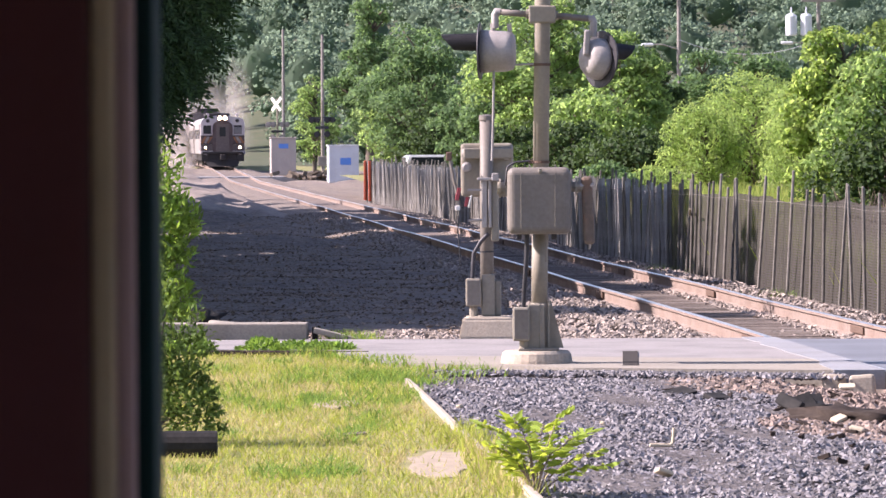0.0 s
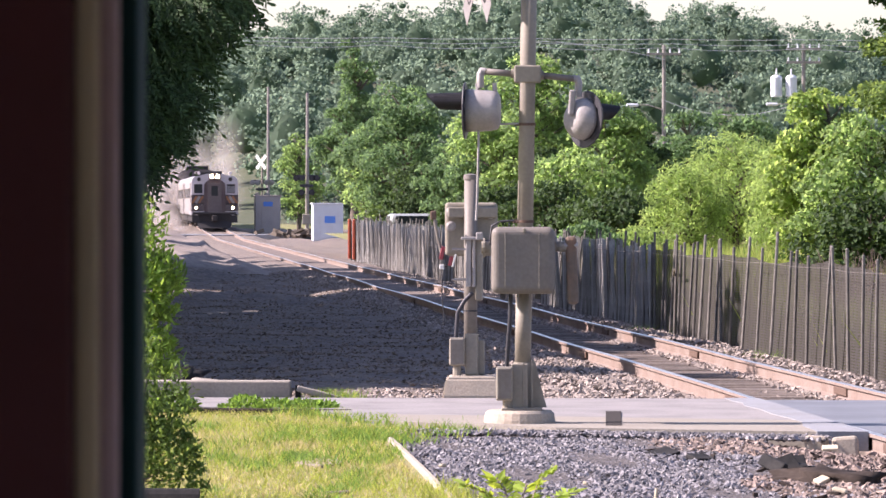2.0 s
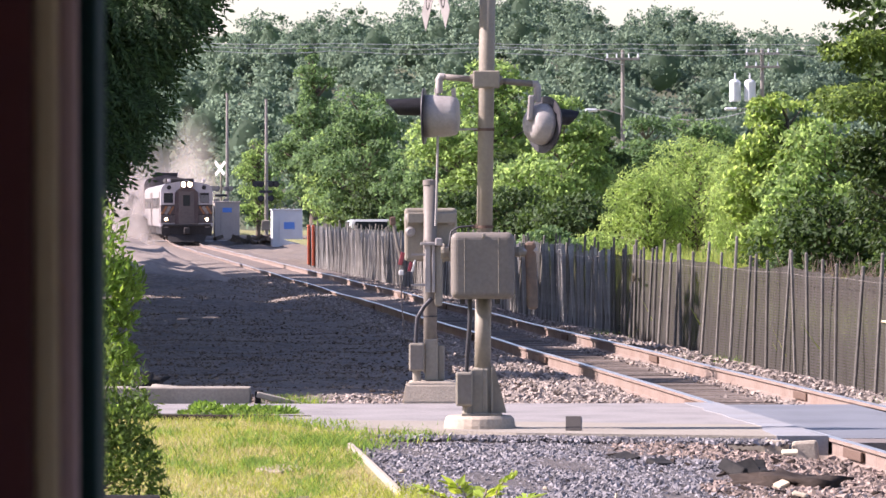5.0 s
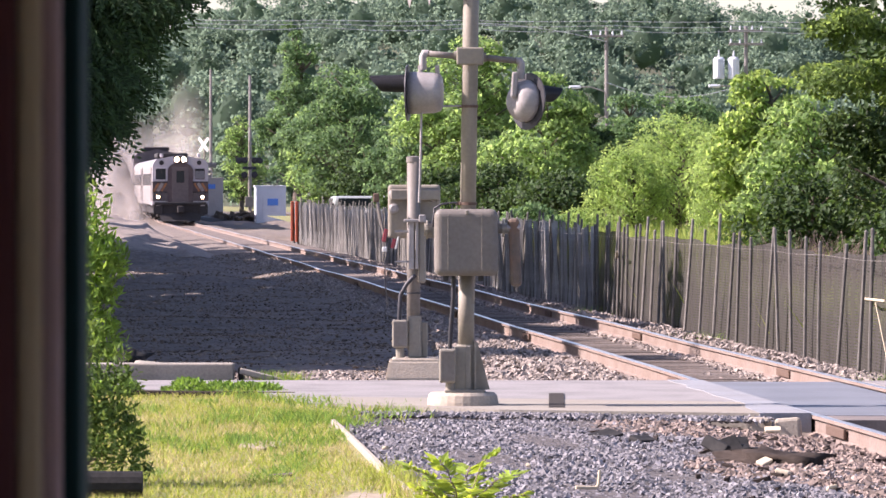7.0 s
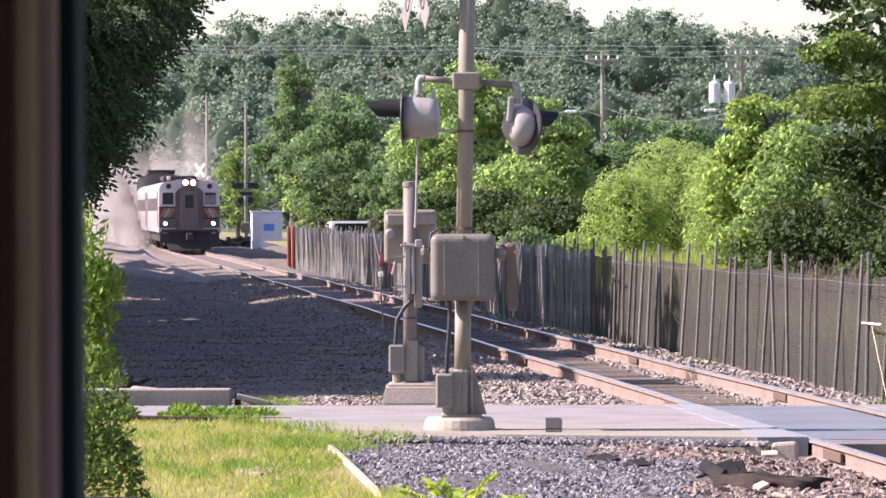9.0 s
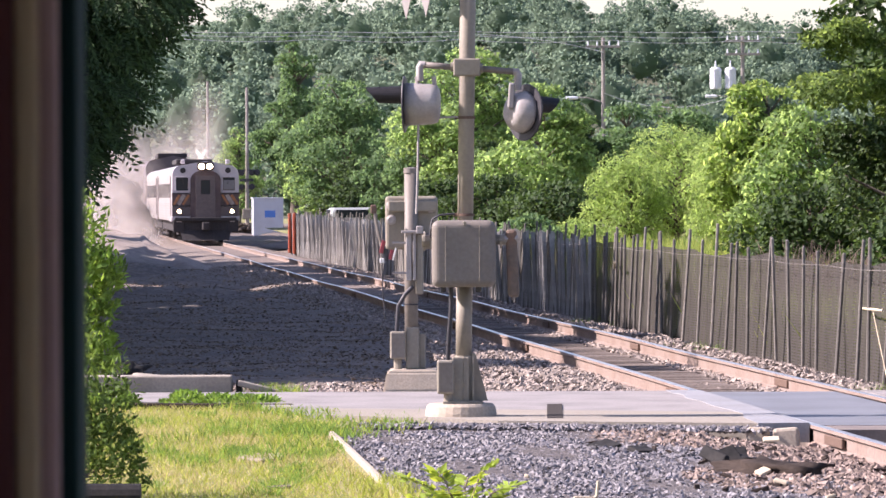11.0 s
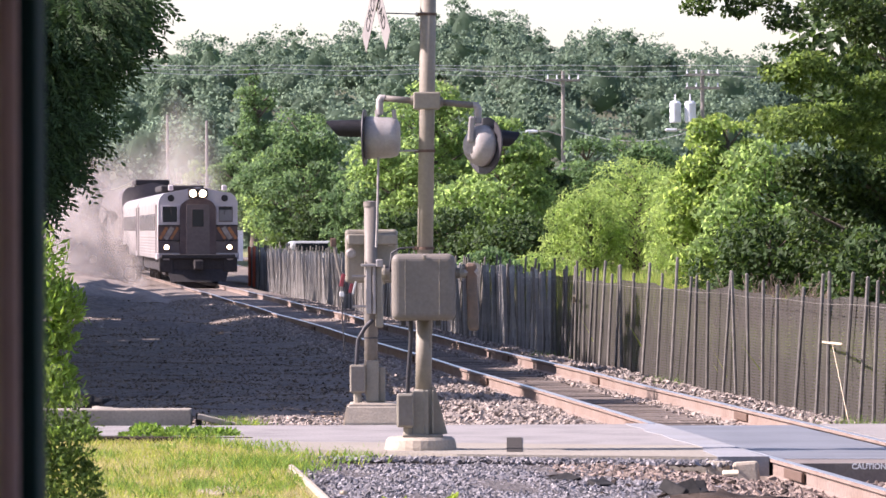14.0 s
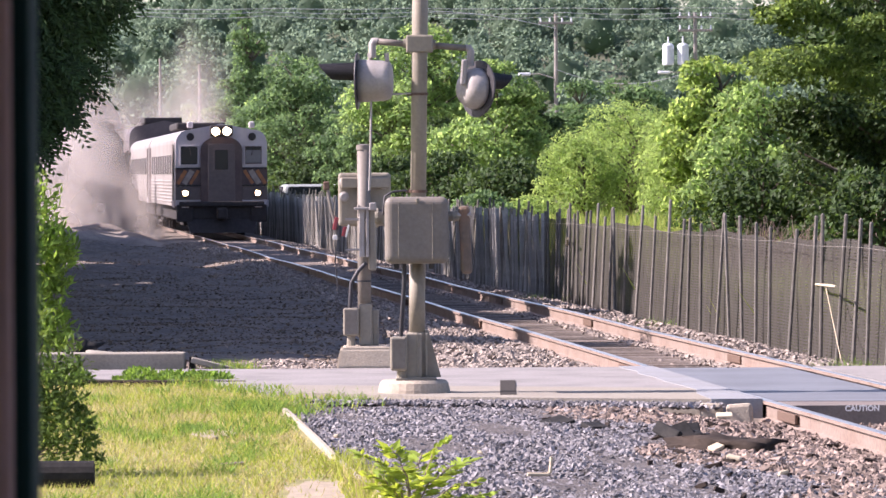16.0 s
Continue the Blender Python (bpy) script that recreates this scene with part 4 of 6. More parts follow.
for ends2 in (((-0.34, 0, 3.125), (-0.06, 0, 3.10)), ((0.14, 0, 3.09), (0.47, 0, 3.06))):
    part("crossarm_pipe", tube(B(), ends2, 0.028, 12), M_SILVER, ca, smooth=True)
bm = box(B(), (0.045, -0.085, 3.10), (0.24, 0.03, 0.155), 0.014)
box(bm, (0.045, 0.085, 3.10), (0.24, 0.03, 0.155), 0.014)
cone(bm, (-0.10, 0, 3.105), (-0.065, 0, 3.105), 0.042, seg=12)
cone(bm, (0.155, 0, 3.09), (0.19, 0, 3.09), 0.042, seg=12)
part("crossarm_bracket", bm, M_GREY, ca)
strand("elbow", [(-0.33, 0, 3.122), (-0.362, 0, 3.128), (-0.375, 0, 3.10), (-0.375, 0, 2.98)], 0.034, M_PALE, ca)
strand("elbow", [(0.455, 0, 3.06), (0.485, 0, 3.06), (0.50, 0, 3.03), (0.495, 0.0, 2.90)], 0.034, M_PALE, ca)
lamp(mast, (-0.487, 0.02, 2.775), -95, 0, M_PALE)
lamp(mast, (0.545, 0.03, 2.70), 126, 4, M_PALE, 0.5)
part("lamp_neck", box(B(), (0.437, -0.085, 2.845), (0.055, 0.06, 0.23), 0.016, Matrix.Rotation(radians(4), 4, "Y")), M_PALE, mast)
for x0 in (-0.40, -0.25):
    part("lamp_hanger", tube(B(), [(x0, 0.0, 3.02), (x0 + 0.01, 0, 2.92)], 0.02, 8), M_PALE, mast)
strand("hanging_cable", [(-0.388, -0.05, 2.60), (-0.392, -0.05, 2.3), (-0.40, -0.05, 2.0), (-0.408, -0.05, 1.80)], 0.011, M_PALE, mast, "pale hanging lamp cable")
strand("stay_wire", [(-0.39, -0.02, 2.615), (-0.2, -0.02, 2.655), (-0.03, -0.02, 2.66)], 0.009, M_PALE, mast)
strand("cable_loop", [(-0.07, -0.1, 1.80), (-0.2, -0.1, 1.79), (-0.27, -0.1, 1.75), (-0.29, -0.1, 1.60)], 0.009, M_BLACK, mast)

# crossbuck, seen almost edge-on
buck = part("crossbuck", box(B(), (0, 0, 0), (0.06, 0.05, 0.06), 0.008), M_PALE, mast)
buck.matrix_basis = pose(-0.375, -0.05, 4.05, 0, 0, -76)
for k, words in enumerate(("RAILROAD", "CROSSING")):
    s = 1 if k == 0 else -1
    blade = part("blade", box(B(), (0, 0.006 * s, 0), (1.22, 0.004, 0.23), 0.001), M_SIGN, buck, "white crossbuck blade coloured shade-grey, with black lettering")
    blade.matrix_basis = pose(0, -0.03, 0, 0, 45 * s, 0)
    lettering(words, 0.185, M_INK, blade, pose(0, 0.006 * s - 0.004, -0.005, 90, 0, 0))
strand("crossbuck_stay", [(-0.33, -0.04, 3.88), (-0.03, -0.04, 3.87)], 0.006, M_PALE, mast)

# ---- second mast, with relay case and gate arm stub ----
gate = thing("gate_mast", (-0.52, 51.3, 0.0), "grey steel gate mast with relay case on a concrete footing", "gate mast")
bm = lathe(B(), [(0.435, -0.2), (0.43, 0.0), (0.375, 0.19), (0.355, 0.215), (0.1, 0.22)], pose(0.02, 0, 0), 4)
bmesh.ops.rotate(bm, verts=bm.verts, cent=(0.02, 0, 0), matrix=Matrix.Rotation(radians(45), 3, "Z"))
bmesh.ops.bevel(bm, geom=[e for e in bm.edges], offset=0.02, segments=2, affect="EDGES")
part("footing", bm, M_CONC, gate, "weathered square concrete footing")
bm = box(B(), (0.01, -0.03, 0.43), (0.13, 0.16, 0.42), 0.015)
box(bm, (0.075, -0.08, 0.43), (0.012, 0.06, 0.42), 0.003)
box(bm, (0.11, 0.0, 0.40), (0.07, 0.1, 0.36), 0.015)
part("pedestal", bm, M_GREY, gate)
jb = part("junction_box", box(B(), (-0.135, -0.12, 0.46), (0.155, 0.15, 0.28), 0.018), M_GREY, gate)
part("lid_seam", box(B(), (-0.135, -0.197, 0.46), (0.125, 0.006, 0.245), 0.002), M_SILVER, jb)
part("conduit_stub", cone(B(), (-0.135, -0.1, 0.21), (-0.135, -0.1, 0.33), 0.045, seg=10), M_GREY, gate)
part("pole", cone(B(), (0, 0, 0.3), (0.002, 0, 2.22), 0.068, seg=24), M_SILVER, gate, smooth=True)
part("pole_cap", lathe(B(), [(0.074, 0), (0.072, 0.05), (0.02, 0.06)], pose(0, 0, 2.19)), M_SILVER, gate)
case = part("relay_case", box(B(), (0.005, 0.22, 1.69), (0.53, 0.30, 0.54), 0.035, seg=3), M_GREY, gate, "grey steel relay case")
for z in (1.865, 1.72):
    part("knob", lathe(B(), [(0.052, 0), (0.052, 0.03), (0.03, 0.045)], pose(-0.20, 0.068, z, 90, 0, 0), 16), M_PALE, case)
part("case_bracket", box(B(), (0.02, 0.02, 1.86), (0.50, 0.08, 0.11), 0.015), M_GREY, case)
part("vent", box(B(), (0.2, 0.055, 1.84), (0.05, 0.03, 0.1), 0.008), M_PALE, case)
bm = box(B(), (-0.02, -0.10, 1.36), (0.055, 0.05, 0.50), 0.008)
box(bm, (0.035, -0.10, 1.36), (0.03, 0.06, 0.50), 0.006)
part("clamp_channel", bm, M_PALE, gate, "pale galvanised clamp channel")
bm = box(B(), (0.0, -0.12, 1.60), (0.19, 0.10, 0.03), 0.008)
box(bm, (0.09, -0.13, 1.62), (0.07, 0.1, 0.08), 0.012)
part("clamp_top", bm, M_PALE, gate)
part("side_plate", box(B(), (0.085, -0.03, 1.28), (0.08, 0.12, 0.62), 0.02), M_GREY, gate)
for z in (1.49, 1.185):
    part("clamp_rod", cone(B(), (-0.04, -0.1, z), (-0.19, -0.1, z), 0.012, seg=8), M_PALE, gate)
stub = part("gate_arm_stub", tube(B(), [(-0.37, -0.1, 1.82), (-0.33, -0.1, 1.6), (-0.27, -0.1, 1.38)], 0.016, 8), M_SILVER, gate)
part("striped_end", box(B(), (-0.285, -0.12, 1.45), (0.04, 0.03, 0.13), 0.006, Matrix.Rotation(radians(14), 4, "Y")), M_RED, stub, "red reflective stripe")
part("striped_end", box(B(), (-0.20, -0.12, 1.37), (0.035, 0.03, 0.10), 0.006, Matrix.Rotation(radians(14), 4, "Y")), M_RED, stub, "red reflective stripe")
part("striped_end", box(B(), (-0.245, -0.118, 1.37), (0.03, 0.03, 0.12), 0.006), M_BLACK, stub)
part("striped_end", box(B(), (-0.165, -0.122, 1.375), (0.018, 0.03, 0.13), 0.004, Matrix.Rotation(radians(14), 4, "Y")), M_WHITE, stub, "white reflective stripe")
part("pivot", box(B(), (-0.375, -0.08, 1.83), (0.06, 0.08, 0.09), 0.012), M_RUST, stub)
part("white_tip", box(B(), (-0.29, -0.12, 1.31), (0.05, 0.03, 0.05), 0.008), M_WHITE, stub)
strand("hanging_wire", [(-0.29, -0.1, 1.3), (-0.285, -0.1, 1.0), (-0.26, -0.1, 0.72)], 0.006, M_BLACK, gate)
strand("conduit", [(0.02, -0.1, 1.05), (-0.06, -0.12, 0.97), (-0.13, -0.12, 0.85), (-0.145, -0.12, 0.6)], 0.022, M_BLACK, gate, "dark flexible cable conduit")
part("strap", cone(B(), (0, 0, 0.86), (0, 0, 0.875), 0.073, seg=20), M_BLACK, gate)
part("side_bolt", cone(B(), (0.12, -0.05, 1.56), (0.24, -0.05, 1.56), 0.03, seg=8), M_BLACK, gate)


# ---- fence: posts, slats and dark netting ----
FENCE_A = 10.0
fence = thing("fence", (0, 0, 0), "long leaning fence of dark posts with sagging plastic netting", "fence")
post_bm = B()
cone(post_bm, (0, 0, -0.02), (0, 0, 1.68), 0.025, 0.023, 8)
cone(post_bm, (0, 0, 1.68), (0, 0, 1.70), 0.026, 0.012, 8)
post_mesh = bpy.data.meshes.new("post")
post_bm.to_mesh(post_mesh)
post_bm.free()
post_mesh.materials.append(M_POST)
slat_bm = box(B(), (0, 0, 0.78), (0.06, 0.014, 1.56), 0.004, seg=1)
slat_mesh = bpy.data.meshes.new("slat")
slat_bm.to_mesh(slat_mesh)
slat_bm.free()
slat_mesh.materials.append(M_SLAT)
fr = np.random.default_rng(31)
y = 40.0
posts = []
while y < 199:
    posts.append(y)
    dense = y > 84
    y += (fr.uniform(0.75, 1.7) if not dense else fr.uniform(0.45, 1.1))


def fence_foot(y):
    return Vector((FENCE_A + TRACK_B * y + 0.05 * math.sin(y * 0.37), y, -0.36 + 0.0006 * max(0, y - 90)))


for y in posts:
    s = fr.uniform(0.93, 1.07) + (0.09 if fr.random() < 0.05 else 0)
    m = Matrix.Translation(fence_foot(y)) @ pose(0, 0, 0, fr.normal() * 1.5, 2.4 + fr.normal() * 1.9, fr.uniform(-25, 25)) @ Matrix.Diagonal((1, 1, s, 1))
    piece("post", post_mesh, fence, m)
y = 92.0
while y < 199:
    m = Matrix.Translation(fence_foot(y) + Vector((0.02, 0, 0))) @ pose(0, 0, 0, fr.normal() * 1.2, fr.normal() * 2.2, fr.uniform(-12, 12)) @ Matrix.Diagonal((1, 1, fr.uniform(0.93, 1.05), 1))
    piece("slat", slat_mesh, fence, m)
    y += fr.uniform(0.24, 0.5)
nv, nf = [], []
ys = list(np.arange(38, 100, 0.16)) + list(np.arange(100, 199.5, 0.5))
LEV = 8
for j, y in enumerate(ys):
    c = fence_foot(y)
    top = 1.46 + 0.02 * math.sin(y * 1.7) + 0.03 * math.sin(y * 0.63 + 1)
    for k in range(LEV + 1):
        u = k / LEV
        fold = 0.075 * noise.noise((y * 1.5, u * 0.9, 0.0)) + 0.030 * noise.noise((y * 4.2, u * 1.6, 8.0))
        nv.append((c.x + 0.13 + 0.05 * u + fold, c.y, c.z + top * u + 0.03 * noise.noise((y * 0.8, 4.0, 0.0)) * u))
for j in range(len(ys) - 1):
    for k in range(LEV):
        p0 = j * (LEV + 1) + k
        nf.append((p0, p0 + 1, p0 + LEV + 2, p0 + LEV + 1))
net = mesh_from("netting", nv, nf, M_NET, fence, smooth=True)
tagged(net, "sagging dark plastic netting")
strand("top_wire", [tuple(fence_foot(yy) + Vector((-0.03, 0, 1.42 + 0.012 * math.sin(yy * 1.1)))) for yy in np.arange(40, 120, 0.9)], 0.003, M_POST, fence, "tie wire along the netting")
for k, yy in enumerate((195.5, 198.2)):
    m = part("safety_mesh", box(B(), tuple(fence_foot(yy) + Vector((-0.08, 0, 0.86))), (0.10, 0.6, 1.55), 0.02), M_ORANGE, fence, "orange plastic safety mesh strip")
c = fence_foot(60.6)
part("tied_lath", tube(B(), [tuple(c + Vector((-0.06, -2.0, 0.98))), tuple(c + Vector((-0.02, 1.4, 0.93)))], 0.016, 6), M_WOODPALE, fence, "pale lath tied across the posts")
part("leaning_lath", tube(B(), [tuple(c + Vector((-0.06, -0.6, 0.93))), tuple(c + Vector((0.0, -2.0, 0.12)))], 0.006, 6), M_WOODPALE, fence, "thin leaning lath")
c = fence_foot(88)
part("tied_lath", tube(B(), [tuple(c + Vector((-0.06, -0.6, 1.18))), tuple(c + Vector((-0.02, 0.9, 1.05)))], 0.022, 6), M_WOODPALE, fence)

# ---- near doorway jamb, out of focus ----
jamb = thing("doorway_jamb", (-0.3085, 4.0, 0.0), "dark maroon doorway jamb with painted beads, close by", "doorway", kind="structure")
part("jamb_board", box(B(), (-0.2575, 0, 1.6), (0.44, 0.12, 3.15), 0.006), M_JAMB_DARK, jamb)
part("tan_bead", box(B(), (-0.029, -0.012, 1.6), (0.018, 0.10, 3.1), 0.004), M_JAMB_TAN, jamb)
part("mauve_bead", box(B(), (-0.0125, -0.006, 1.6), (0.0145, 0.10, 3.1), 0.003), M_JAMB_MAUVE, jamb)
part("door_seal", box(B(), (0.002, 0.0, 1.6), (0.0145, 0.09, 3.1), 0.003), M_JAMB_GREEN, jamb, "dark green door seal")

# unseen box of walls added round the camera to set the jamb's light
light_shell = [("wall_back", (-0.2, -2.6, 1.6), (5.4, 0.15, 3.2)), ("wall_left", (-2.9, 0.72, 1.6), (0.15, 6.5, 3.2)), ("wall_right_low", (2.5, 0.72, 0.45), (0.15, 6.5, 0.9)), ("wall_right_high", (2.5, 0.72, 2.9), (0.15, 6.5, 0.6)), ("wall_right_end", (2.5, -1.9, 1.75), (0.15, 1.2, 1.7)),
        ("wall_front_left", (-1.82, 4.0, 1.6), (2.1, 0.12, 3.2)), ("wall_front_right", (1.9, 4.0, 1.6), (1.1, 0.12, 3.2)), ("wall_front_top", (0.5, 4.0, 3.0), (1.66, 0.12, 0.4)),
        ("ceiling", (-0.2, 0.7, 3.27), (5.6, 6.8, 0.12)), ("floor", (-0.2, 0.7, -0.06), (5.6, 6.8, 0.12))]
for name, c, s in light_shell:
    tagged(part(name, box(B(), c, s, 0.004, seg=1), M_JAMB_DARK if "front" in name else M_CREAM), "unseen boarding added round the camera to control light on the jamb", "wall", kind="structure")

# ---- train ----
train = thing("train", (0, 0, 0), "silver commuter train with a dark-fronted cab car and bright headlights", "train")
HALF, LEN = 1.47, 25.5


def body_section(shrink=0.0):
    """Half section of a car body: sill, side, round shoulder, roof."""
    right = [(HALF - shrink, 0.95), (HALF - shrink, 2.95)]
    for k in range(1, 7):
        a = math.pi / 2 * k / 6
        right.append((HALF - shrink - 0.42 * (1 - math.cos(a)), 2.95 + 0.42 * math.sin(a)))
    right.append((0.0, 3.56))
    return right + [(-x, z) for x, z in right[-2::-1]]


def car_body(bm, y0, y1, lift=1.0):
    sec = body_section()
    rows2 = [[bm.verts.new((x, yy, z if z < 1 else z * lift)) for x, z in sec] for yy in (y0, y1)]
    n = len(sec)
    for k in range(n):
        bm.faces.new((rows2[0][k], rows2[0][(k + 1) % n], rows2[1][(k + 1) % n], rows2[1][k]))
    bm.faces.new(rows2[0])
    bm.faces.new(rows2[1][::-1])
    bmesh.ops.recalc_face_normals(bm, faces=bm.faces)
    return bm


def coach(k):
    y0 = k * (LEN + 0.7)
    body = part("coach_body", car_body(B(), y0 + (0.35 if k == 0 else 0.0), y0 + LEN), M_STEEL, train, "silver fluted stainless steel car body")
    for s in (-1, 1):
        bm = B()
        for j in range(7):
            box(bm, (s * (HALF + 0.008), y0 + LEN / 2, 1.08 + 0.11 * j), (0.03, LEN - 0.6, 0.05), 0.008, seg=1)
        part("fluting", bm, M_STEEL, body)
        for j in range(9):
            part("side_window", box(B(), (s * (HALF + 0.006), y0 + 4.0 + 2.25 * j, 2.28), (0.02, 1.5, 0.62), 0.006, seg=1), M_GLASS, body)
        for yy in (y0 + 1.6, y0 + LEN - 1.3):
            part("side_door", box(B(), (s * (HALF + 0.012), yy, 1.95), (0.03, 0.95, 1.95), 0.01, seg=1), M_DOOR, body)
        part("white_sill", box(B(), (s * (HALF + 0.02), y0 + 0.9, 1.02), (0.03, 1.5, 0.22), 0.006, seg=1), M_CARWHITE, body)
    part("underframe", box(B(), (0, y0 + LEN / 2, 0.72), (2.5, LEN - 1.2, 0.5), 0.04), M_UNDER, body)
    for yy in (y0 + 3.4, y0 + LEN - 3.4):
        truck = part("truck", box(B(), (0, yy, 0.48), (2.3, 2.6, 0.34), 0.05), M_UNDER, body)
        for dy in (-1.2, 1.2):
            bm = B()
            for s in (-1, 1):
                cone(bm, (s * 0.70, yy + dy, 0.42), (s * 0.83, yy + dy, 0.42), 0.42, seg=20)
            cone(bm, (-0.7, yy + dy, 0.42), (0.7, yy + dy, 0.42), 0.08, seg=8)
            part("wheelset", bm, M_UNDER, truck)
    return body


cab = coach(0)
coach(1)
part("roof_unit", box(B(), (0, 19.0, 3.64), (1.7, 7.0, 0.24), 0.06), M_UNDER, cab, "dark roof equipment housing")
# locomotive behind the coaches
ly = 2 * (LEN + 0.7)
loco = part("locomotive", car_body(B(), ly, ly + 18, 1.19), M_LOCO, train, "dark tall locomotive pushing behind the cars")
part("exhaust_housing", box(B(), (0, ly + 5, 4.25), (1.6, 7, 0.26), 0.05), M_UNDER, loco)
part("fuel_tank", box(B(), (0, ly + 9, 0.75), (2.5, 14, 0.8), 0.1), M_UNDER, loco)

# cab front: pale shoulders, dark middle, windows, stripes, lamps, pilot
sec = body_section(0.0)
bm = B()
f0 = [bm.verts.new((x * 0.985, 0.0, z)) for x, z in sec]
f1 = [bm.verts.new((x, 0.36, z)) for x, z in sec]
bm.faces.new(f0)
for k in range(len(sec)):
    bm.faces.new((f0[k], f0[(k + 1) % len(sec)], f1[(k + 1) % len(sec)], f1[k]))
bmesh.ops.recalc_face_normals(bm, faces=bm.faces)
front_end = part("cab_front", bm, M_CARWHITE, train, "pale cab front with rounded shoulders")
bm = B()
arch = [(-0.66, 0.95), (0.66, 0.95), (0.66, 2.75)] + [(0.66 * math.cos(math.pi * k / 12), 2.75 + 0.42 * math.sin(math.pi * k / 12)) for k in range(1, 12)] + [(-0.66, 2.75)]
a0 = [bm.verts.new((x, -0.10, z)) for x, z in arch]
a1 = [bm.verts.new((x, 0.01, z)) for x, z in arch]
bm.faces.new(a0)
for k in range(len(arch)):
    bm.faces.new((a0[k], a0[(k + 1) % len(arch)], a1[(k + 1) % len(arch)], a1[k]))
bmesh.ops.recalc_face_normals(bm, faces=bm.faces)
part("diaphragm", bm, M_MAROON, front_end, "dark brown arched gangway surround")
door = part("end_door", box(B(), (0, -0.105, 1.95), (0.86, 0.03, 1.95), 0.01), M_DOOR, front_end, "grey-brown end door")
part("door_window", box(B(), (0, -0.123, 2.42), (0.40, 0.012, 0.62), 0.01), M_GLASS, door)
bm = B()
for s in (-1, 1):
    box(bm, (s * 0.23, -0.126, 2.42), (0.04, 0.02, 0.68), 0.006)
    box(bm, (0, -0.126, 2.42 + s * 0.33), (0.5, 0.02, 0.04), 0.006)
part("window_frame", bm, M_DOOR, door)
for s in (-1, 1):
    win = part("cab_window", box(B(), (s * 1.02, -0.008, 2.56), (0.54, 0.03, 0.58), 0.03), M_GLASS if s < 0 else M_DOOR, front_end, "dark cab window")
    if s > 0:
        part("blind", box(B(), (s * 1.02, -0.026, 2.52), (0.48, 0.01, 0.40), 0.01), M_BLIND, win, "lowered grey window blind")
        part("pane", box(B(), (s * 1.02, -0.026, 2.78), (0.48, 0.01, 0.10), 0.005), M_GLASS, win)
    for q2 in (-1, 1):
        part("window_frame", box(B(), (s * 1.02 + q2 * 0.285, -0.012, 2.56), (0.045, 0.05, 0.64), 0.01), M_CARWHITE, win)
        part("window_frame", box(B(), (s * 1.02, -0.012, 2.56 + q2 * 0.305), (0.60, 0.05, 0.04), 0.01), M_CARWHITE, win)
    part("wiper", tube(B(), [(s * 1.02, -0.05, 2.86), (s * 0.96, -0.05, 2.55)], 0.012, 5), M_UNDER, win)
    panel = part("buffer_panel", box(B(), (s * 1.06, -0.006, 1.87), (0.80, 0.03, 0.58), 0.01), M_MAROON, front_end, "dark brown collision panel")
    part("panel_rib", box(B(), (s * 1.06, -0.03, 2.15), (0.80, 0.05, 0.05), 0.01), M_UNDER, panel)
    part("panel_rib", box(B(), (s * 1.06, -0.03, 1.60), (0.80, 0.05, 0.05), 0.01), M_UNDER, panel)
    for j, (dx, mat, wide, text) in enumerate(((-0.20, M_STRIPE, 0.10, "amber warning stripe"), (0.0, M_STRIPEPALE, 0.17, "worn pale warning stripe"), (0.20, M_STRIPE, 0.12, "amber warning stripe"))):
        o = part("stripe", box(B(), (0, 0, 0), (wide, 0.012, 0.50), 0.004), mat, panel, text)
        o.matrix_basis = pose(s * (1.06 + dx), -0.027 - 0.0015 * j, 1.87, 0, -32 * s, 0)
    part("lower_panel", box(B(), (s * 1.06, -0.006, 1.36), (0.80, 0.03, 0.42), 0.01), M_DOOR, front_end, "worn grey-brown lower panel")
    part("ditch_light_case", cone(B(), (s * 1.15, -0.10, 1.36), (s * 1.15, 0.0, 1.36), 0.13, seg=16), M_UNDER, front_end)
    part("ditch_light", lathe(B(), [(0.085, 0), (0.075, 0.02), (0.03, 0.035)], pose(s * 1.15, -0.10, 1.36, 90, 0, 0), 16), M_DITCH, front_end, "lit ditch light")
    part("shoulder_vent", cone(B(), (s * 0.98, -0.03, 3.15), (s * 0.98, 0.02, 3.15), 0.125, seg=16), M_UNDER, front_end)
    part("roof_horn", box(B(), (s * 0.98, 0.3, 3.53), (0.18, 0.3, 0.20), 0.04), M_CARWHITE, front_end)
    part("step_box", box(B(), (s * 1.17, 0.05, 0.72), (0.52, 0.4, 0.55), 0.04), M_UNDER, front_end)
    part("marker", box(B(), (s * 1.16, -0.16, 0.93), (0.22, 0.02, 0.06), 0.006), M_CARWHITE, front_end)
    part("headlight", lathe(B(), [(0.125, 0), (0.115, 0.02), (0.04, 0.035)], pose(s * 0.18, -0.17, 3.32, 90, 0, 0), 16), M_LAMP, front_end, "lit twin headlight")
part("headlight_case", box(B(), (0, -0.06, 3.34), (0.72, 0.22, 0.36), 0.06), M_UNDER, front_end)
part("anticlimber", box(B(), (0, -0.10, 1.02), (2.7, 0.30, 0.16), 0.03), M_UNDER, front_end)
part("coupler", box(B(), (0, -0.35, 0.72), (0.34, 0.6, 0.36), 0.06), M_UNDER, front_end)
bm = B()
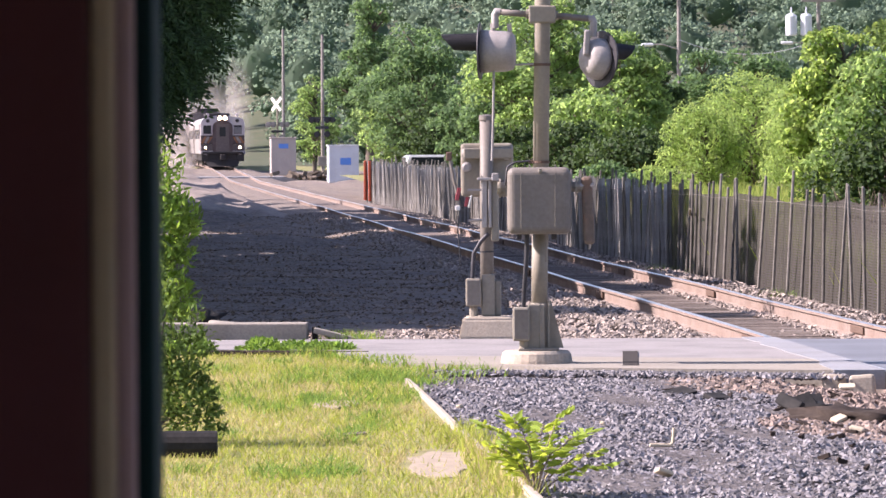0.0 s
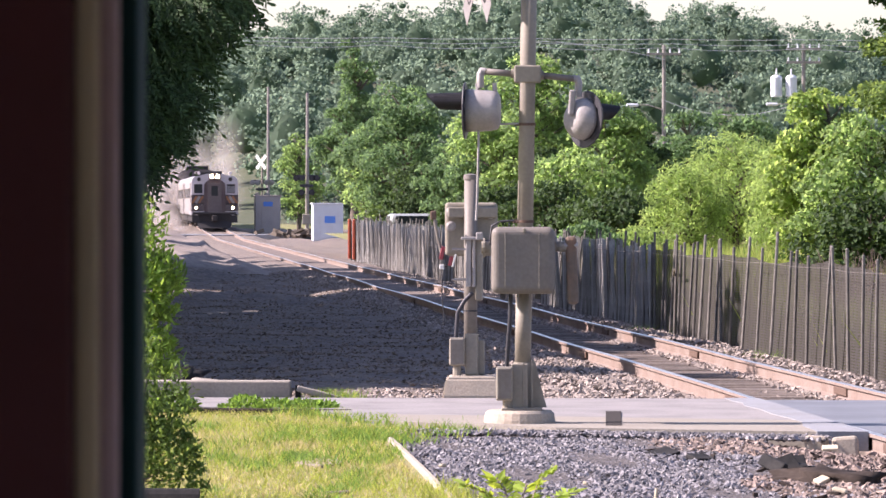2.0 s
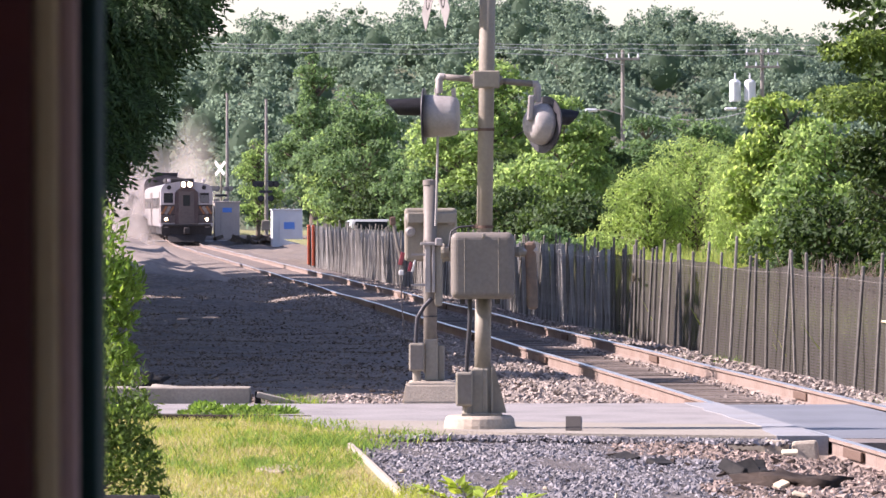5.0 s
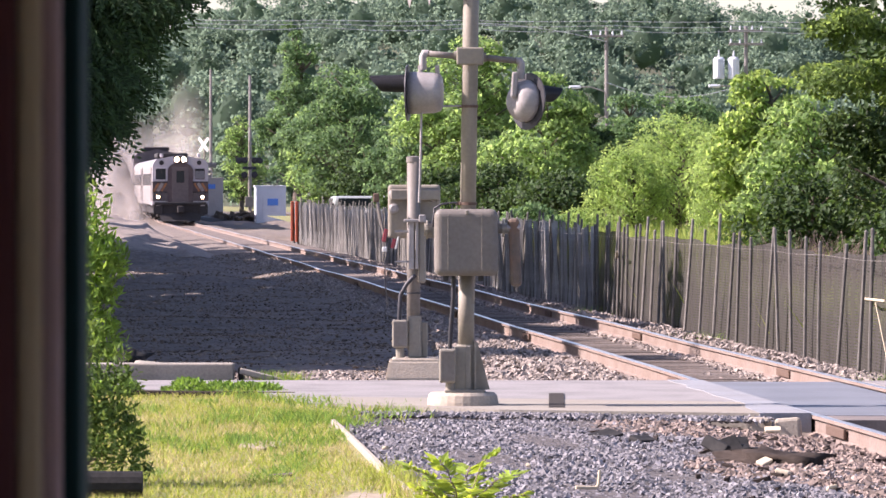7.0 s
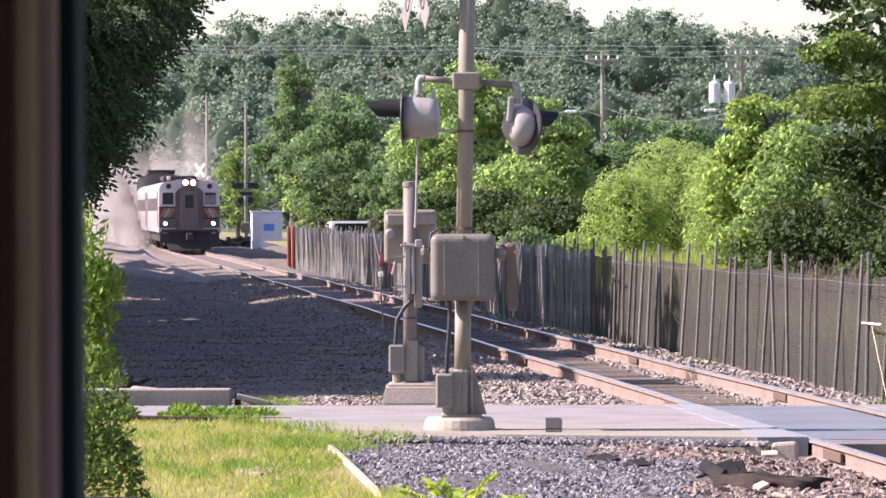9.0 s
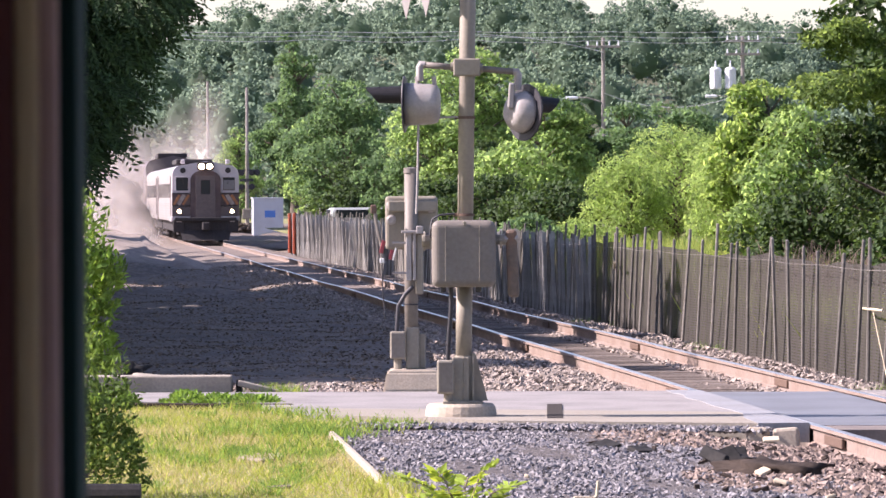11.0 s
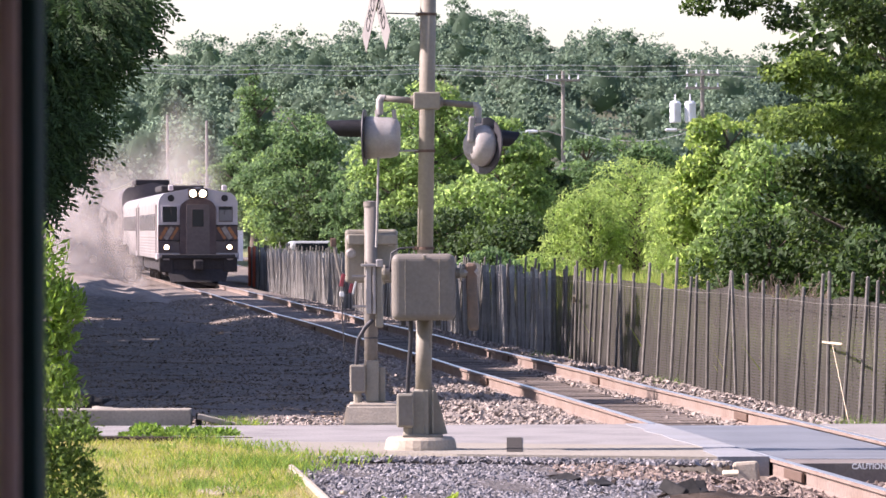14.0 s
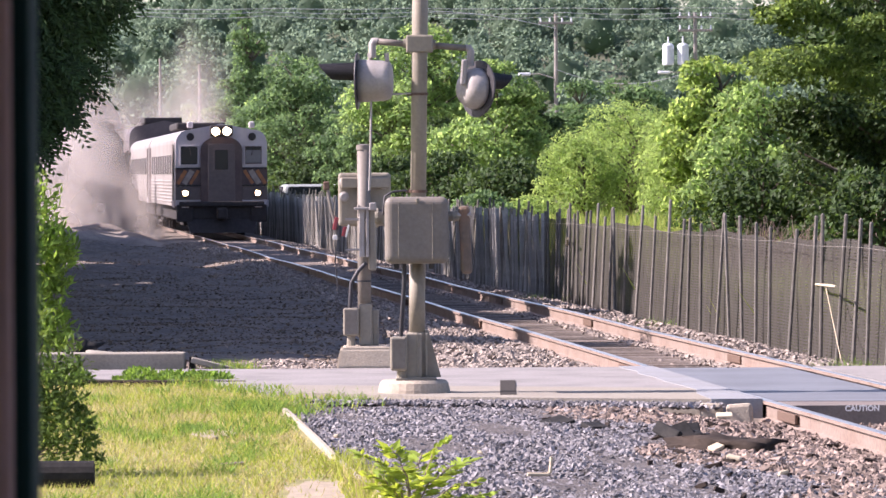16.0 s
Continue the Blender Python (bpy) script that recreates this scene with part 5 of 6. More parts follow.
pv = [bm.verts.new(p) for p in ((-1.15, -0.05, 0.62), (1.15, -0.05, 0.62), (1.0, -0.35, 0.10), (-1.0, -0.35, 0.10), (-1.15, 0.25, 0.62), (1.15, 0.25, 0.62), (1.0, 0.0, 0.10), (-1.0, 0.0, 0.10))]
for q4 in ((0, 1, 2, 3), (7, 6, 5, 4), (0, 4, 5, 1), (1, 5, 6, 2), (2, 6, 7, 3), (3, 7, 4, 0)):
    bm.faces.new([pv[k] for k in q4])
part("pilot", bm, M_UNDER, front_end, "black pilot plate")
part("underside", box(B(), (0, 0.3, 0.75), (2.4, 0.8, 0.45), 0.04), M_UNDER, front_end)

# ---- dust blown up beside and behind the train, in flakes ----
dr = np.random.default_rng(41)


def dust(cx, cy, cz, sx, sy, sz, n, size, dense, seed):
    """Thin domed wisps, dense in the middle and fading to their rims."""
    q = np.random.default_rng(seed)
    p = q.normal(size=(n, 3)) * np.array([sx, sy, sz])
    p[:, 2] = np.abs(p[:, 2]) * (1 + 0.012 * np.maximum(0, p[:, 1]))
    K, RINGS = 14, ((0.30, 0.08, 0.80), (0.58, 0.05, 0.42), (0.82, 0.02, 0.12), (1.0, 0.0, 0.0))
    v, f, fd = [], [], []
    for k in range(n):
        m = pose(*p[k], q.uniform(78, 102), q.uniform(-180, 180), q.uniform(-65, -25))
        s = size * q.uniform(0.65, 1.5)
        base = len(v)
        v.append(m @ Vector((0, 0, 0.09 * s)))
        fd.append(dense * q.uniform(0.6, 1.4))
        warp = [q.uniform(0.82, 1.18) for j in range(K)]
        for rad, up, share in RINGS:
            for j in range(K):
                a = 2 * math.pi * j / K
                v.append(m @ Vector((s * rad * math.cos(a) * warp[j], s * rad * math.sin(a) * warp[j], up * s)))
                fd.append(fd[base] * share)
        for j in range(K):
            j2 = (j + 1) % K
            f.append((base, base + 1 + j, base + 1 + j2))
            for i in range(len(RINGS) - 1):
                o1, o2 = base + 1 + i * K, base + 1 + (i + 1) * K
                f.append((o1 + j, o2 + j, o2 + j2, o1 + j2))
    me = bpy.data.meshes.new("dust_cloud")
    me.from_pydata([tuple(c) for c in v], [], f)
    me.attributes.new("fade", "FLOAT", "POINT").data.foreach_set("value", fd)
    me.materials.append(M_DUST)
    me.polygons.foreach_set("use_smooth", [True] * len(me.polygons))
    ob = new("dust_cloud", me)
    return tagged(ob, "pale tan dust cloud whirled up beside the passing train", "dust", group="dust behind the train", kind="stuff"), Vector((cx, cy, cz))


clouds = []
for k, row in enumerate(((-2.2, 3.5, -0.2, 0.25, 2.0, 0.25, 5, 0.8, 0.34), (-3.0, 10, -0.2, 0.6, 4.0, 0.5, 7, 1.5, 0.32), (-4.0, 22, -0.2, 1.0, 6.0, 1.0, 7, 2.5, 0.34), (-5.0, 40, -0.2, 1.5, 9.0, 1.6, 7, 3.6, 0.38), (-5.0, 64, 0.0, 2.2, 11.0, 2.2, 7, 4.6, 0.42), (-3.5, 86, 0.4, 3.5, 8.0, 2.6, 6, 5.4, 0.46))):
    clouds.append(dust(*row, 50 + k))

# ---- trees and shrubs ----
drooping = [((-0.6, 0, 4.9), (1.5, 1.2, 0.7)), ((1.25, 0, 4.55), (0.62, 0.7, 0.30)), ((0.85, 0.1, 4.0), (0.60, 0.6, 0.36)), ((0.70, -0.1, 3.45), (0.58, 0.6, 0.34)), ((0.62, 0.1, 3.0), (0.42, 0.5, 0.24)), ((0.35, 0, 2.75), (0.46, 0.5, 0.26)), ((0.22, -0.1, 2.45), (0.34, 0.4, 0.14)), ((-0.8, 0.1, 3.6), (1.1, 0.9, 1.0)), ((0.0, 0.2, 4.3), (1.1, 0.8, 0.5)), ((1.45, 0, 4.95), (0.6, 0.6, 0.25))]
q = np.random.default_rng(3)
hanging = thing("tree", (-5.46, 63.0, -0.12), "dark green tree with drooping feathery leaves by the line", "tree")
trunk_mesh("trunk", 5.4, 0.12, drooping, hanging)
n, per = 4500, 18
p, d = lobes_points(drooping, n, q, 0.2)
out = d * np.array([1.0, 0.7, 0.25]) + q.normal(size=(n, 3)) * 0.25 + np.array([0.55, 0, -0.25])
length = q.uniform(0.22, 0.50, (n, 1, 1))
u = np.linspace(0.05, 1, per)[None, :, None]
stem = p[:, None] + unit(out)[:, None] * length * u + np.array([0, 0, -1.0]) * length * 0.62 * u ** 1.8
axis = unit(out)[:, None] + np.array([0, 0, -1.1]) * u ** 0.8
sgn = np.where(np.arange(per) % 2 == 0, 1.0, -1.0)[None, :, None]
side = np.cross(axis, np.array([0.2, -1.0, 0.3])[None, None] + q.normal(size=(n, 1, 3)) * 0.5) * sgn
v, f = leaf_quads(stem.reshape(-1, 3), (side * 0.6 + axis * 0.9).reshape(-1, 3) + q.normal(size=(n * per, 3)) * 0.08, 0.095, 0.034, q, np.cross(side, axis).reshape(-1, 3) + q.normal(size=(n * per, 3)) * 0.3)
mesh_from("crown", v, f, L_LOCUST, hanging)
tree((-4.15, 54.2, -0.2), 2.2, 0.55, 0.1, L_SHRUB, 2700, 0.125, "bright green leafy shrub under the dark tree", 4, lobes=[((0.0, 0, 0.7), (0.48, 0.45, 0.6)), ((0.12, 0, 1.2), (0.40, 0.4, 0.5)), ((-0.02, 0, 1.75), (0.40, 0.4, 0.5)), ((0.26, 0, 1.35), (0.26, 0.3, 0.24)), ((0.22, 0, 0.45), (0.32, 0.3, 0.3)), ((0.3, 0, 1.0), (0.18, 0.2, 0.16))], aspect=0.34, category="shrub", droop=-0.7, spread=0.6, r0=0.03, shell=0.2, name="shrub")
tree((-2.52, 33.6, -0.03), 0.85, 0.4, 0.05, L_BUSH, 3400, 0.055, "dark green fine-leaved bush at the lawn's edge", 5, lobes=[((0, 0, 0.4), (0.33, 0.3, 0.36)), ((0.1, 0, 0.62), (0.26, 0.25, 0.24)), ((0.2, 0, 0.3), (0.2, 0.22, 0.25)), ((-0.1, 0, 0.6), (0.3, 0.3, 0.28)), ((0.32, 0, 0.30), (0.07, 0.1, 0.22)), ((0.26, 0, 0.74), (0.05, 0.07, 0.20)), ((0.06, 0, 0.93), (0.06, 0.08, 0.20)), ((-0.18, 0, 0.92), (0.07, 0.08, 0.18)), ((0.39, 0, 0.16), (0.06, 0.08, 0.14))], aspect=0.4, category="bush", droop=-0.4, r0=0.02, shell=0.3, name="bush")
log = thing("old_log", (-2.45, 32.3, -0.03), "dark weathered log lying below the bush", "log")
part("log", cone(B(), (-0.5, 0, 0.075), (0.40, 0.02, 0.075), 0.095, 0.09, 14), M_RUBBER, log)

# unseen shade trees added along the left side of the line to darken the ground
shade = 60
SHADE = ((60.8, 4.6, 1.4), (65.0, 5.6, 1.7), (70.0, 7.2, 2.1), (75.0, 9.0, 2.6), (80.5, 9.6, 2.7), (86.0, 9.8, 2.7), (91.5, 12.8, 3.0), (97.0, 13.4, 3.1), (102.5, 12.8, 3.0), (108.5, 11.0, 2.8), (114.0, 11.2, 2.5),
         (124.0, 11.6, 2.7), (130.5, 11.9, 2.8), (136.5, 11.5, 2.7), (144.0, 11.7, 2.8), (151.5, 11.2, 2.6), (159.5, 9.2, 2.4), (169.0, 7.4, 2.2), (180.0, 7.8, 2.2), (193.0, 6.4, 2.0), (207.0, 6.0, 2.0))
for k, (y, h, rad) in enumerate(SHADE):
    x = TRACK_A + TRACK_B * y - 9.4 + 0.25 * (-1) ** k
    tree((x, y, -0.2), h, rad, 0.8, L_DARK, 4000, 0.54, "unseen dense dark green tree added to shade the line", shade + k, 30, group="trees along the line")
    if y < 165:
        second = 15.5 if 90 < y < 104 else min(12.6, max(10.2, h * 1.45))
        tree((x - 5.5, y + 3, -0.2), second, max(2.6, rad * 1.2), 0.6, L_DARK, 2300, 0.75, "unseen dense dark green tree added to shade the line", shade + 30 + k, 20, group="trees along the line")

# Thickets use L_DARK, which puts their shade into the leaf colour.
MIDTREES = (
    # x, y, height, radius, base, material, leaves, leaf size, label
    (-9.3, 280, 11.4, 1.5, 1.2, L_MID, 9000, 0.20, "tall narrow green tree near the far crossing"),
    (-6.3, 262, 8.6, 2.5, 0.6, L_MID, 12000, 0.20, "broad round green tree behind the fence"),
    (-7.6, 268, 7.0, 1.6, 0.4, L_YELLOW, 7000, 0.18, "lighter green tree near the far crossing"),
    (-14.6, 332, 7.0, 1.3, 0.4, L_YELLOW, 4500, 0.18, "yellow-green sapling by the far signals"),
    (-2.9, 236, 5.8, 1.4, 0.3, L_MID, 6000, 0.18, "mid-green tree behind the fence"),
    (0.2, 214, 8.6, 2.2, 0.6, L_YELLOW, 12000, 0.20, "tall light green tree behind the crossing signal"),
    (-1.2, 222, 6.0, 1.5, 0.4, L_MID, 6000, 0.18, "mid-green tree behind the fence"),
    (3.0, 195, 6.6, 1.7, 0.3, L_YELLOW, 10000, 0.18, "light green tree behind the fence"),
    (1.3, 206, 4.6, 1.3, 0.2, L_DARK, 5000, 0.18, "green tree behind the fence, leaves coloured shade-dark"),
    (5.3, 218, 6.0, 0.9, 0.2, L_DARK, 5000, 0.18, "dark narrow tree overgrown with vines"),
    (7.2, 226, 6.3, 1.4, 0.4, L_MID, 6000, 0.18, "mid-green tree behind the meadow"),
    (9.8, 232, 6.8, 1.8, 0.4, L_MID, 7000, 0.18, "mid-green tree behind the meadow"),
    (-4.9, 246, 4.4, 1.5, 0.2, L_DARK, 5000, 0.18, "tree behind the fence, leaves coloured shade-dark"),
    (-2.0, 205, 2.6, 1.3, -0.2, L_DARK, 4500, 0.18, "thicket behind the fence, leaves coloured shade-dark"),
    (-1.0, 200, 2.8, 1.6, -0.2, L_DARK, 4500, 0.18, "thicket behind the fence, leaves coloured shade-dark"),
    (1.2, 190, 3.0, 1.6, -0.2, L_DARK, 4500, 0.18, "thicket behind the fence, leaves coloured shade-dark"),
    (3.6, 185, 2.8, 1.5, -0.2, L_DARK, 4500, 0.18, "thicket behind the fence, leaves coloured shade-dark"),
    (5.2, 205, 4.2, 1.4, -0.2, L_DARK, 4500, 0.18, "thicket behind the fence, leaves coloured shade-dark"),
    (7.6, 112, 2.6, 1.3, -0.3, L_DARK, 4500, 0.14, "thicket behind the fence, leaves coloured shade-dark"),
    (9.4, 116, 3.0, 1.5, -0.3, L_DARK, 4500, 0.14, "thicket behind the fence, leaves coloured shade-dark"),
    (8.0, 88, 2.3, 1.0, -0.3, L_DARK, 4500, 0.12, "thicket behind the fence, leaves coloured shade-dark"),
    (9.0, 152, 3.4, 1.1, 0.0, L_WILLOW, 7000, 0.13, "feathery light green willow bush"),
    (2.0, 150, 1.6, 0.9, -0.1, L_MID, 3000, 0.13, "low leafy thicket behind the fence"),
    (3.4, 150, 1.5, 0.8, -0.1, L_WILLOW, 3000, 0.13, "low leafy thicket behind the fence"),
    (-1.6, 172, 1.7, 0.8, -0.1, L_WILLOW, 2500, 0.13, "low leafy thicket behind the fence"),
    (5.0, 152, 3.6, 1.0, 0.0, L_WILLOW, 8000, 0.13, "feathery light green willow bush"),
    (6.5, 154, 4.4, 1.35, 0.0, L_WILLOW, 11000, 0.13, "feathery light green willow bush"),
    (7.9, 150, 4.1, 1.2, 0.0, L_WILLOW, 10000, 0.13, "feathery light green willow bush"),
    (7.45, 126, 5.4, 1.0, 0.2, L_WILLOWTREE, 9000, 0.15, "light green tree at the meadow's edge"),
    (8.4, 124, 4.6, 1.2, 0.1, L_YELLOW, 8000, 0.14, "green tree at the meadow's edge"),
    (9.2, 128, 3.2, 0.8, 0.1, L_MID, 4000, 0.14, "mid-green shrub at the meadow's edge"),
)
for k, (x, y, h, rad, base, mat, n, leaf, label) in enumerate(MIDTREES):
    gz = -0.4 + max(0.0, 0.006 * (y - 60)) if y < 230 and x > -3 else -0.2
    willow = mat is L_WILLOW
    lobes = None if willow else billow_lobes(h - gz - 0.2, rad * 1.35, base, 60, np.random.default_rng(300 + k))
    tree((x, y, gz), h - gz - 0.2, rad * 1.3, base, mat, int(n * (1.0 if willow else 1.15)), leaf * (1.2 if willow else 1.12), label, 100 + k, 50, lobes=lobes, shell=0.8 if willow else 0.72, spread=0.6, droop=0.55 if willow else 0.1, aspect=0.3 if willow else 0.65, cap=0.0 if willow else 0.75)

rt = np.random.default_rng(77)


def lobe_field(count, xs, ys, zs, size, flat):
    """Leaf clumps spread evenly through a block of the crown."""
    out = []
    for k in range(count):
        w = rt.uniform(*size)
        out.append(((rt.uniform(*xs), rt.uniform(*ys), rt.uniform(*zs)), (w, w, w * flat)))
    return out


# Leaf colours carry the light: shade-dark at top and foot, sun-bright sprays between.
high = lobe_field(20, (-1.9, 2.8), (-1.2, 1.2), (5.75, 8.2), (0.35, 0.75), 0.5) + [((-4.35, 0, 6.42), (0.30, 0.3, 0.16)), ((-4.0, -0.1, 6.72), (0.34, 0.4, 0.16)), ((-3.6, 0.1, 6.38), (0.30, 0.3, 0.15)), ((-3.2, 0, 6.62), (0.42, 0.4, 0.20)), ((-2.7, 0, 6.2), (0.40, 0.4, 0.25))]
low = lobe_field(30, (-2.5, -0.2), (-1.3, 0.3), (0.8, 3.5), (0.22, 0.45), 0.75)
big_tree = tree((9.5, 95, -0.3), 8.8, 2.5, 0.2, L_RIGHT, 15000, 0.12, "large tree, crown coloured shade-dark and lower sprays coloured sun-bright", 201, lobes=high, limbs=high[:12] + low[:10], aspect=0.6, shell=0.4)
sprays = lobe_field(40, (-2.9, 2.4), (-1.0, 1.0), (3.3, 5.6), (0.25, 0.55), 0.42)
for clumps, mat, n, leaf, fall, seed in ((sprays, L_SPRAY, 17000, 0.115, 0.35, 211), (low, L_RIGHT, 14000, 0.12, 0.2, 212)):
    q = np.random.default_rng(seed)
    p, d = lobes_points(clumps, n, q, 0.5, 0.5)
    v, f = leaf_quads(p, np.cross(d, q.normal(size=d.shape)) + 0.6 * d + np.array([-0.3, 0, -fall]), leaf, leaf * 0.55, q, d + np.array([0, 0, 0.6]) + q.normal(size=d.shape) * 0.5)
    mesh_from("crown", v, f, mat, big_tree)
# Dark leaf colour stands in for the shaded hollow beside the big tree.
tree((11.6, 108, -0.2), 9.4, 3.6, 0.0, L_DARK, 15000, 0.26, "dense tree behind, leaves coloured dark for the shaded hollow", 202, 24)

# bare brown brush under the big tree
bm = B()
q = np.random.default_rng(88)
for k in range(280):
    x0, y0 = q.normal() * 0.55, q.normal() * 0.7
    z1 = q.uniform(0.4, 1.45)
    cone(bm, (x0, y0, -0.1), (x0 + q.normal() * 0.7, y0 + q.normal() * 0.5, z1), 0.010, 0.003, 4, False)
    cone(bm, (x0 * 1.0, y0, z1 * 0.4), (x0 + q.normal() * 0.6, y0 + q.normal() * 0.3, z1 * 0.9), 0.008, 0.003, 4, False)
brush = thing("brush", (6.3, 90, -0.25), "bare brown dead brush under the big tree", "brush")
tagged(part("brushwood", bm, M_TWIG, brush), kind="stuff")

# far woods on the hill, one mass
q = np.random.default_rng(99)
V, Fc, base_i = [], [], 0
# a ball of 54 facets, the leafy mass inside each lobe
ball, ball_f = [], []
for axis in range(3):
    for sign in (-1, 1):
        k0 = len(ball)
        for a in range(4):
            for b in range(4):
                p = [0.0, 0.0, 0.0]
                p[axis], p[(axis + 1) % 3], p[(axis + 2) % 3] = sign, sign * math.tan((a / 3 - 0.5) * math.pi / 2), math.tan((b / 3 - 0.5) * math.pi / 2)
                ball.append(p)
        ball_f += [(k0 + 4 * a + b, k0 + 4 * a + 4 + b, k0 + 4 * a + 5 + b, k0 + 4 * a + b + 1) for a in range(3) for b in range(3)]
ball, ball_f = unit(np.array(ball)), np.array(ball_f)
for row in range(12):
    yy = 405 + 45 * row
    half = 0.105 * yy + 14
    step = 5.0
    for x in np.arange(-half, half, step):
        xx = x + q.uniform(-2.5, 2.5)
        y3 = yy + q.uniform(-14, 14)
        h = q.uniform(9.0, 12.6)
        if row < 2:
            h *= 0.62
        if abs(xx - TRACK_A - TRACK_B * y3) < 6 and y3 < 470:
            continue
        gz = ground_z(xx, y3)
        rad = h * q.uniform(0.33, 0.44)
        lobes = [((xx + cx, y3 + cy, gz + cz), s) for (cx, cy, cz), s in billow_lobes(h, rad, h * (0.25 if 2 < row < 7 else -0.05), 24, q)]
        p, d = lobes_points(lobes, 1040, q, 0.70, 0.4)
        v, f = leaf_quads(p, np.cross(d, q.normal(size=d.shape)) + 0.4 * d + np.array([0, 0, 0.25]), 0.43, 0.37, q, 0.6 * d + np.array([0, 0, 0.5]) + q.normal(size=d.shape) * 0.6)
        V.append(v)
        Fc.append(f + base_i)
        base_i += len(v)
        for k, (c, s) in enumerate(lobes[:5]):
            wob = 1 + 0.16 * np.sin(5 * ball[:, :1] + k) * np.cos(4 * ball[:, 2:] + 2 * k)
            V.append(np.array(c) + ball * np.array(s) * (1.0 if k == 0 else 0.66) * wob)
            Fc.append(ball_f + base_i)
            base_i += len(ball)
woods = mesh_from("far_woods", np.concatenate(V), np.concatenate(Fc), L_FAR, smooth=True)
tagged(woods, "dense green woods covering the hill, haze put into the leaf colour", "woods", kind="stuff")


# ---- far crossing: cabinets, signals, lane ----
far_lane = plate("road", [(-70, 301), (20, 299), (20, 305.5), (-70, 307.5)], -0.2, 0.09, M_PATCH, "pale sunlit lane of the far level crossing", "road")


def cabinet(at, w, d, h, mat, label):
    c = thing("signal_cabinet", at, label, "signal cabinet", turn=6)
    part("cabinet_body", box(B(), (0, 0, h / 2), (w, d, h), 0.03), mat, c)
    part("cabinet_roof", box(B(), (0, 0, h + 0.03), (w + 0.12, d + 0.12, 0.07), 0.02), mat, c)
    part("door_leaf", box(B(), (0.0, -d / 2 - 0.012, h * 0.47), (w * 0.55, 0.025, h * 0.82), 0.008), mat, c)
    return c


c = cabinet((-11.35, 296, -0.25), 1.75, 1.6, 2.15, M_CABWHITE, "pale grey-blue metal signal cabinet with blue sign")
part("sign", box(B(), (0.1, -0.84, 1.25), (0.62, 0.02, 0.40), 0.005), M_BLUE, c, "blue sign plate")
c = cabinet((-16.35, 326, -0.05), 1.6, 1.6, 2.45, M_CABTAN, "tan metal signal cabinet with blue sign")
part("sign", box(B(), (0.0, -0.84, 1.95), (0.6, 0.02, 0.30), 0.005), M_BLUE, c, "blue sign plate")


def far_signal(at, h, mat, lamp_z, label, cross):
    s = thing("crossing_signal", at, label, "crossing signal")
    part("pole", cone(B(), (0, 0, 0), (0, 0, h), 0.065, seg=10), M_GREY, s)
    part("footing", box(B(), (0, 0, 0.1), (0.6, 0.6, 0.3), 0.03), M_CONC, s)
    part("crossarm", cone(B(), (-0.65, 0, lamp_z + 0.15), (0.65, 0, lamp_z + 0.15), 0.03, seg=8), M_BLACK, s)
    for x, z in ((-0.62, lamp_z), (-0.28, lamp_z), (0.32, lamp_z), (0.62, lamp_z), (-0.30, lamp_z - 0.85), (0.30, lamp_z - 0.85)):
        lamp_body = part("lamp_housing", cone(B(), (x, -0.2, z), (x, 0.12, z), 0.10, seg=14), mat, s)
        part("backing_plate", cone(B(), (x, -0.03, z), (x, -0.01, z), 0.19, seg=20), mat, lamp_body)
    part("gate_machine", box(B(), (0, -0.15, 1.0), (0.5, 0.35, 0.6), 0.04), M_GREY, s)
    if cross:
        for a in (45, -45):
            o = part("blade", box(B(), (0, 0, 0), (1.22, 0.02, 0.23), 0.004), M_WHITE, s, "white crossbuck blade")
            o.matrix_basis = pose(0, 0, h - 0.35, 0, 0, -42) @ pose(0, -0.1 - 0.0006 * a, 0, 0, a, 0)
    part("number_plate", box(B(), (0, -0.12, lamp_z - 0.45), (0.8, 0.04, 0.16), 0.01), M_BLACK, s)
    return s


far_signal((-12.85, 303, 0.0), 4.6, M_BLACK, 3.45, "dark far crossing signal with paired black lamps", False)
far_signal((-17.2, 336, 0.12), 4.9, M_PALE, 3.2, "pale far crossing signal with white crossbuck", True)
bm = B()
q = np.random.default_rng(17)
for k in range(60):
    box(bm, (q.normal() * 1.2, q.normal() * 1.0, q.uniform(0, 0.3)), (q.uniform(0.2, 0.8), q.uniform(0.2, 0.5), q.uniform(0.1, 0.3)), 0, pose(0, 0, 0, q.uniform(-30, 30), q.uniform(-30, 30), q.uniform(0, 180)))
heap = part("rubble_heap", bm, M_BARK)
heap.matrix_basis = pose(-12.9, 300, 0.0)
tagged(heap, "low heap of dark brown debris by the far cabinets", "rubble", kind="stuff")


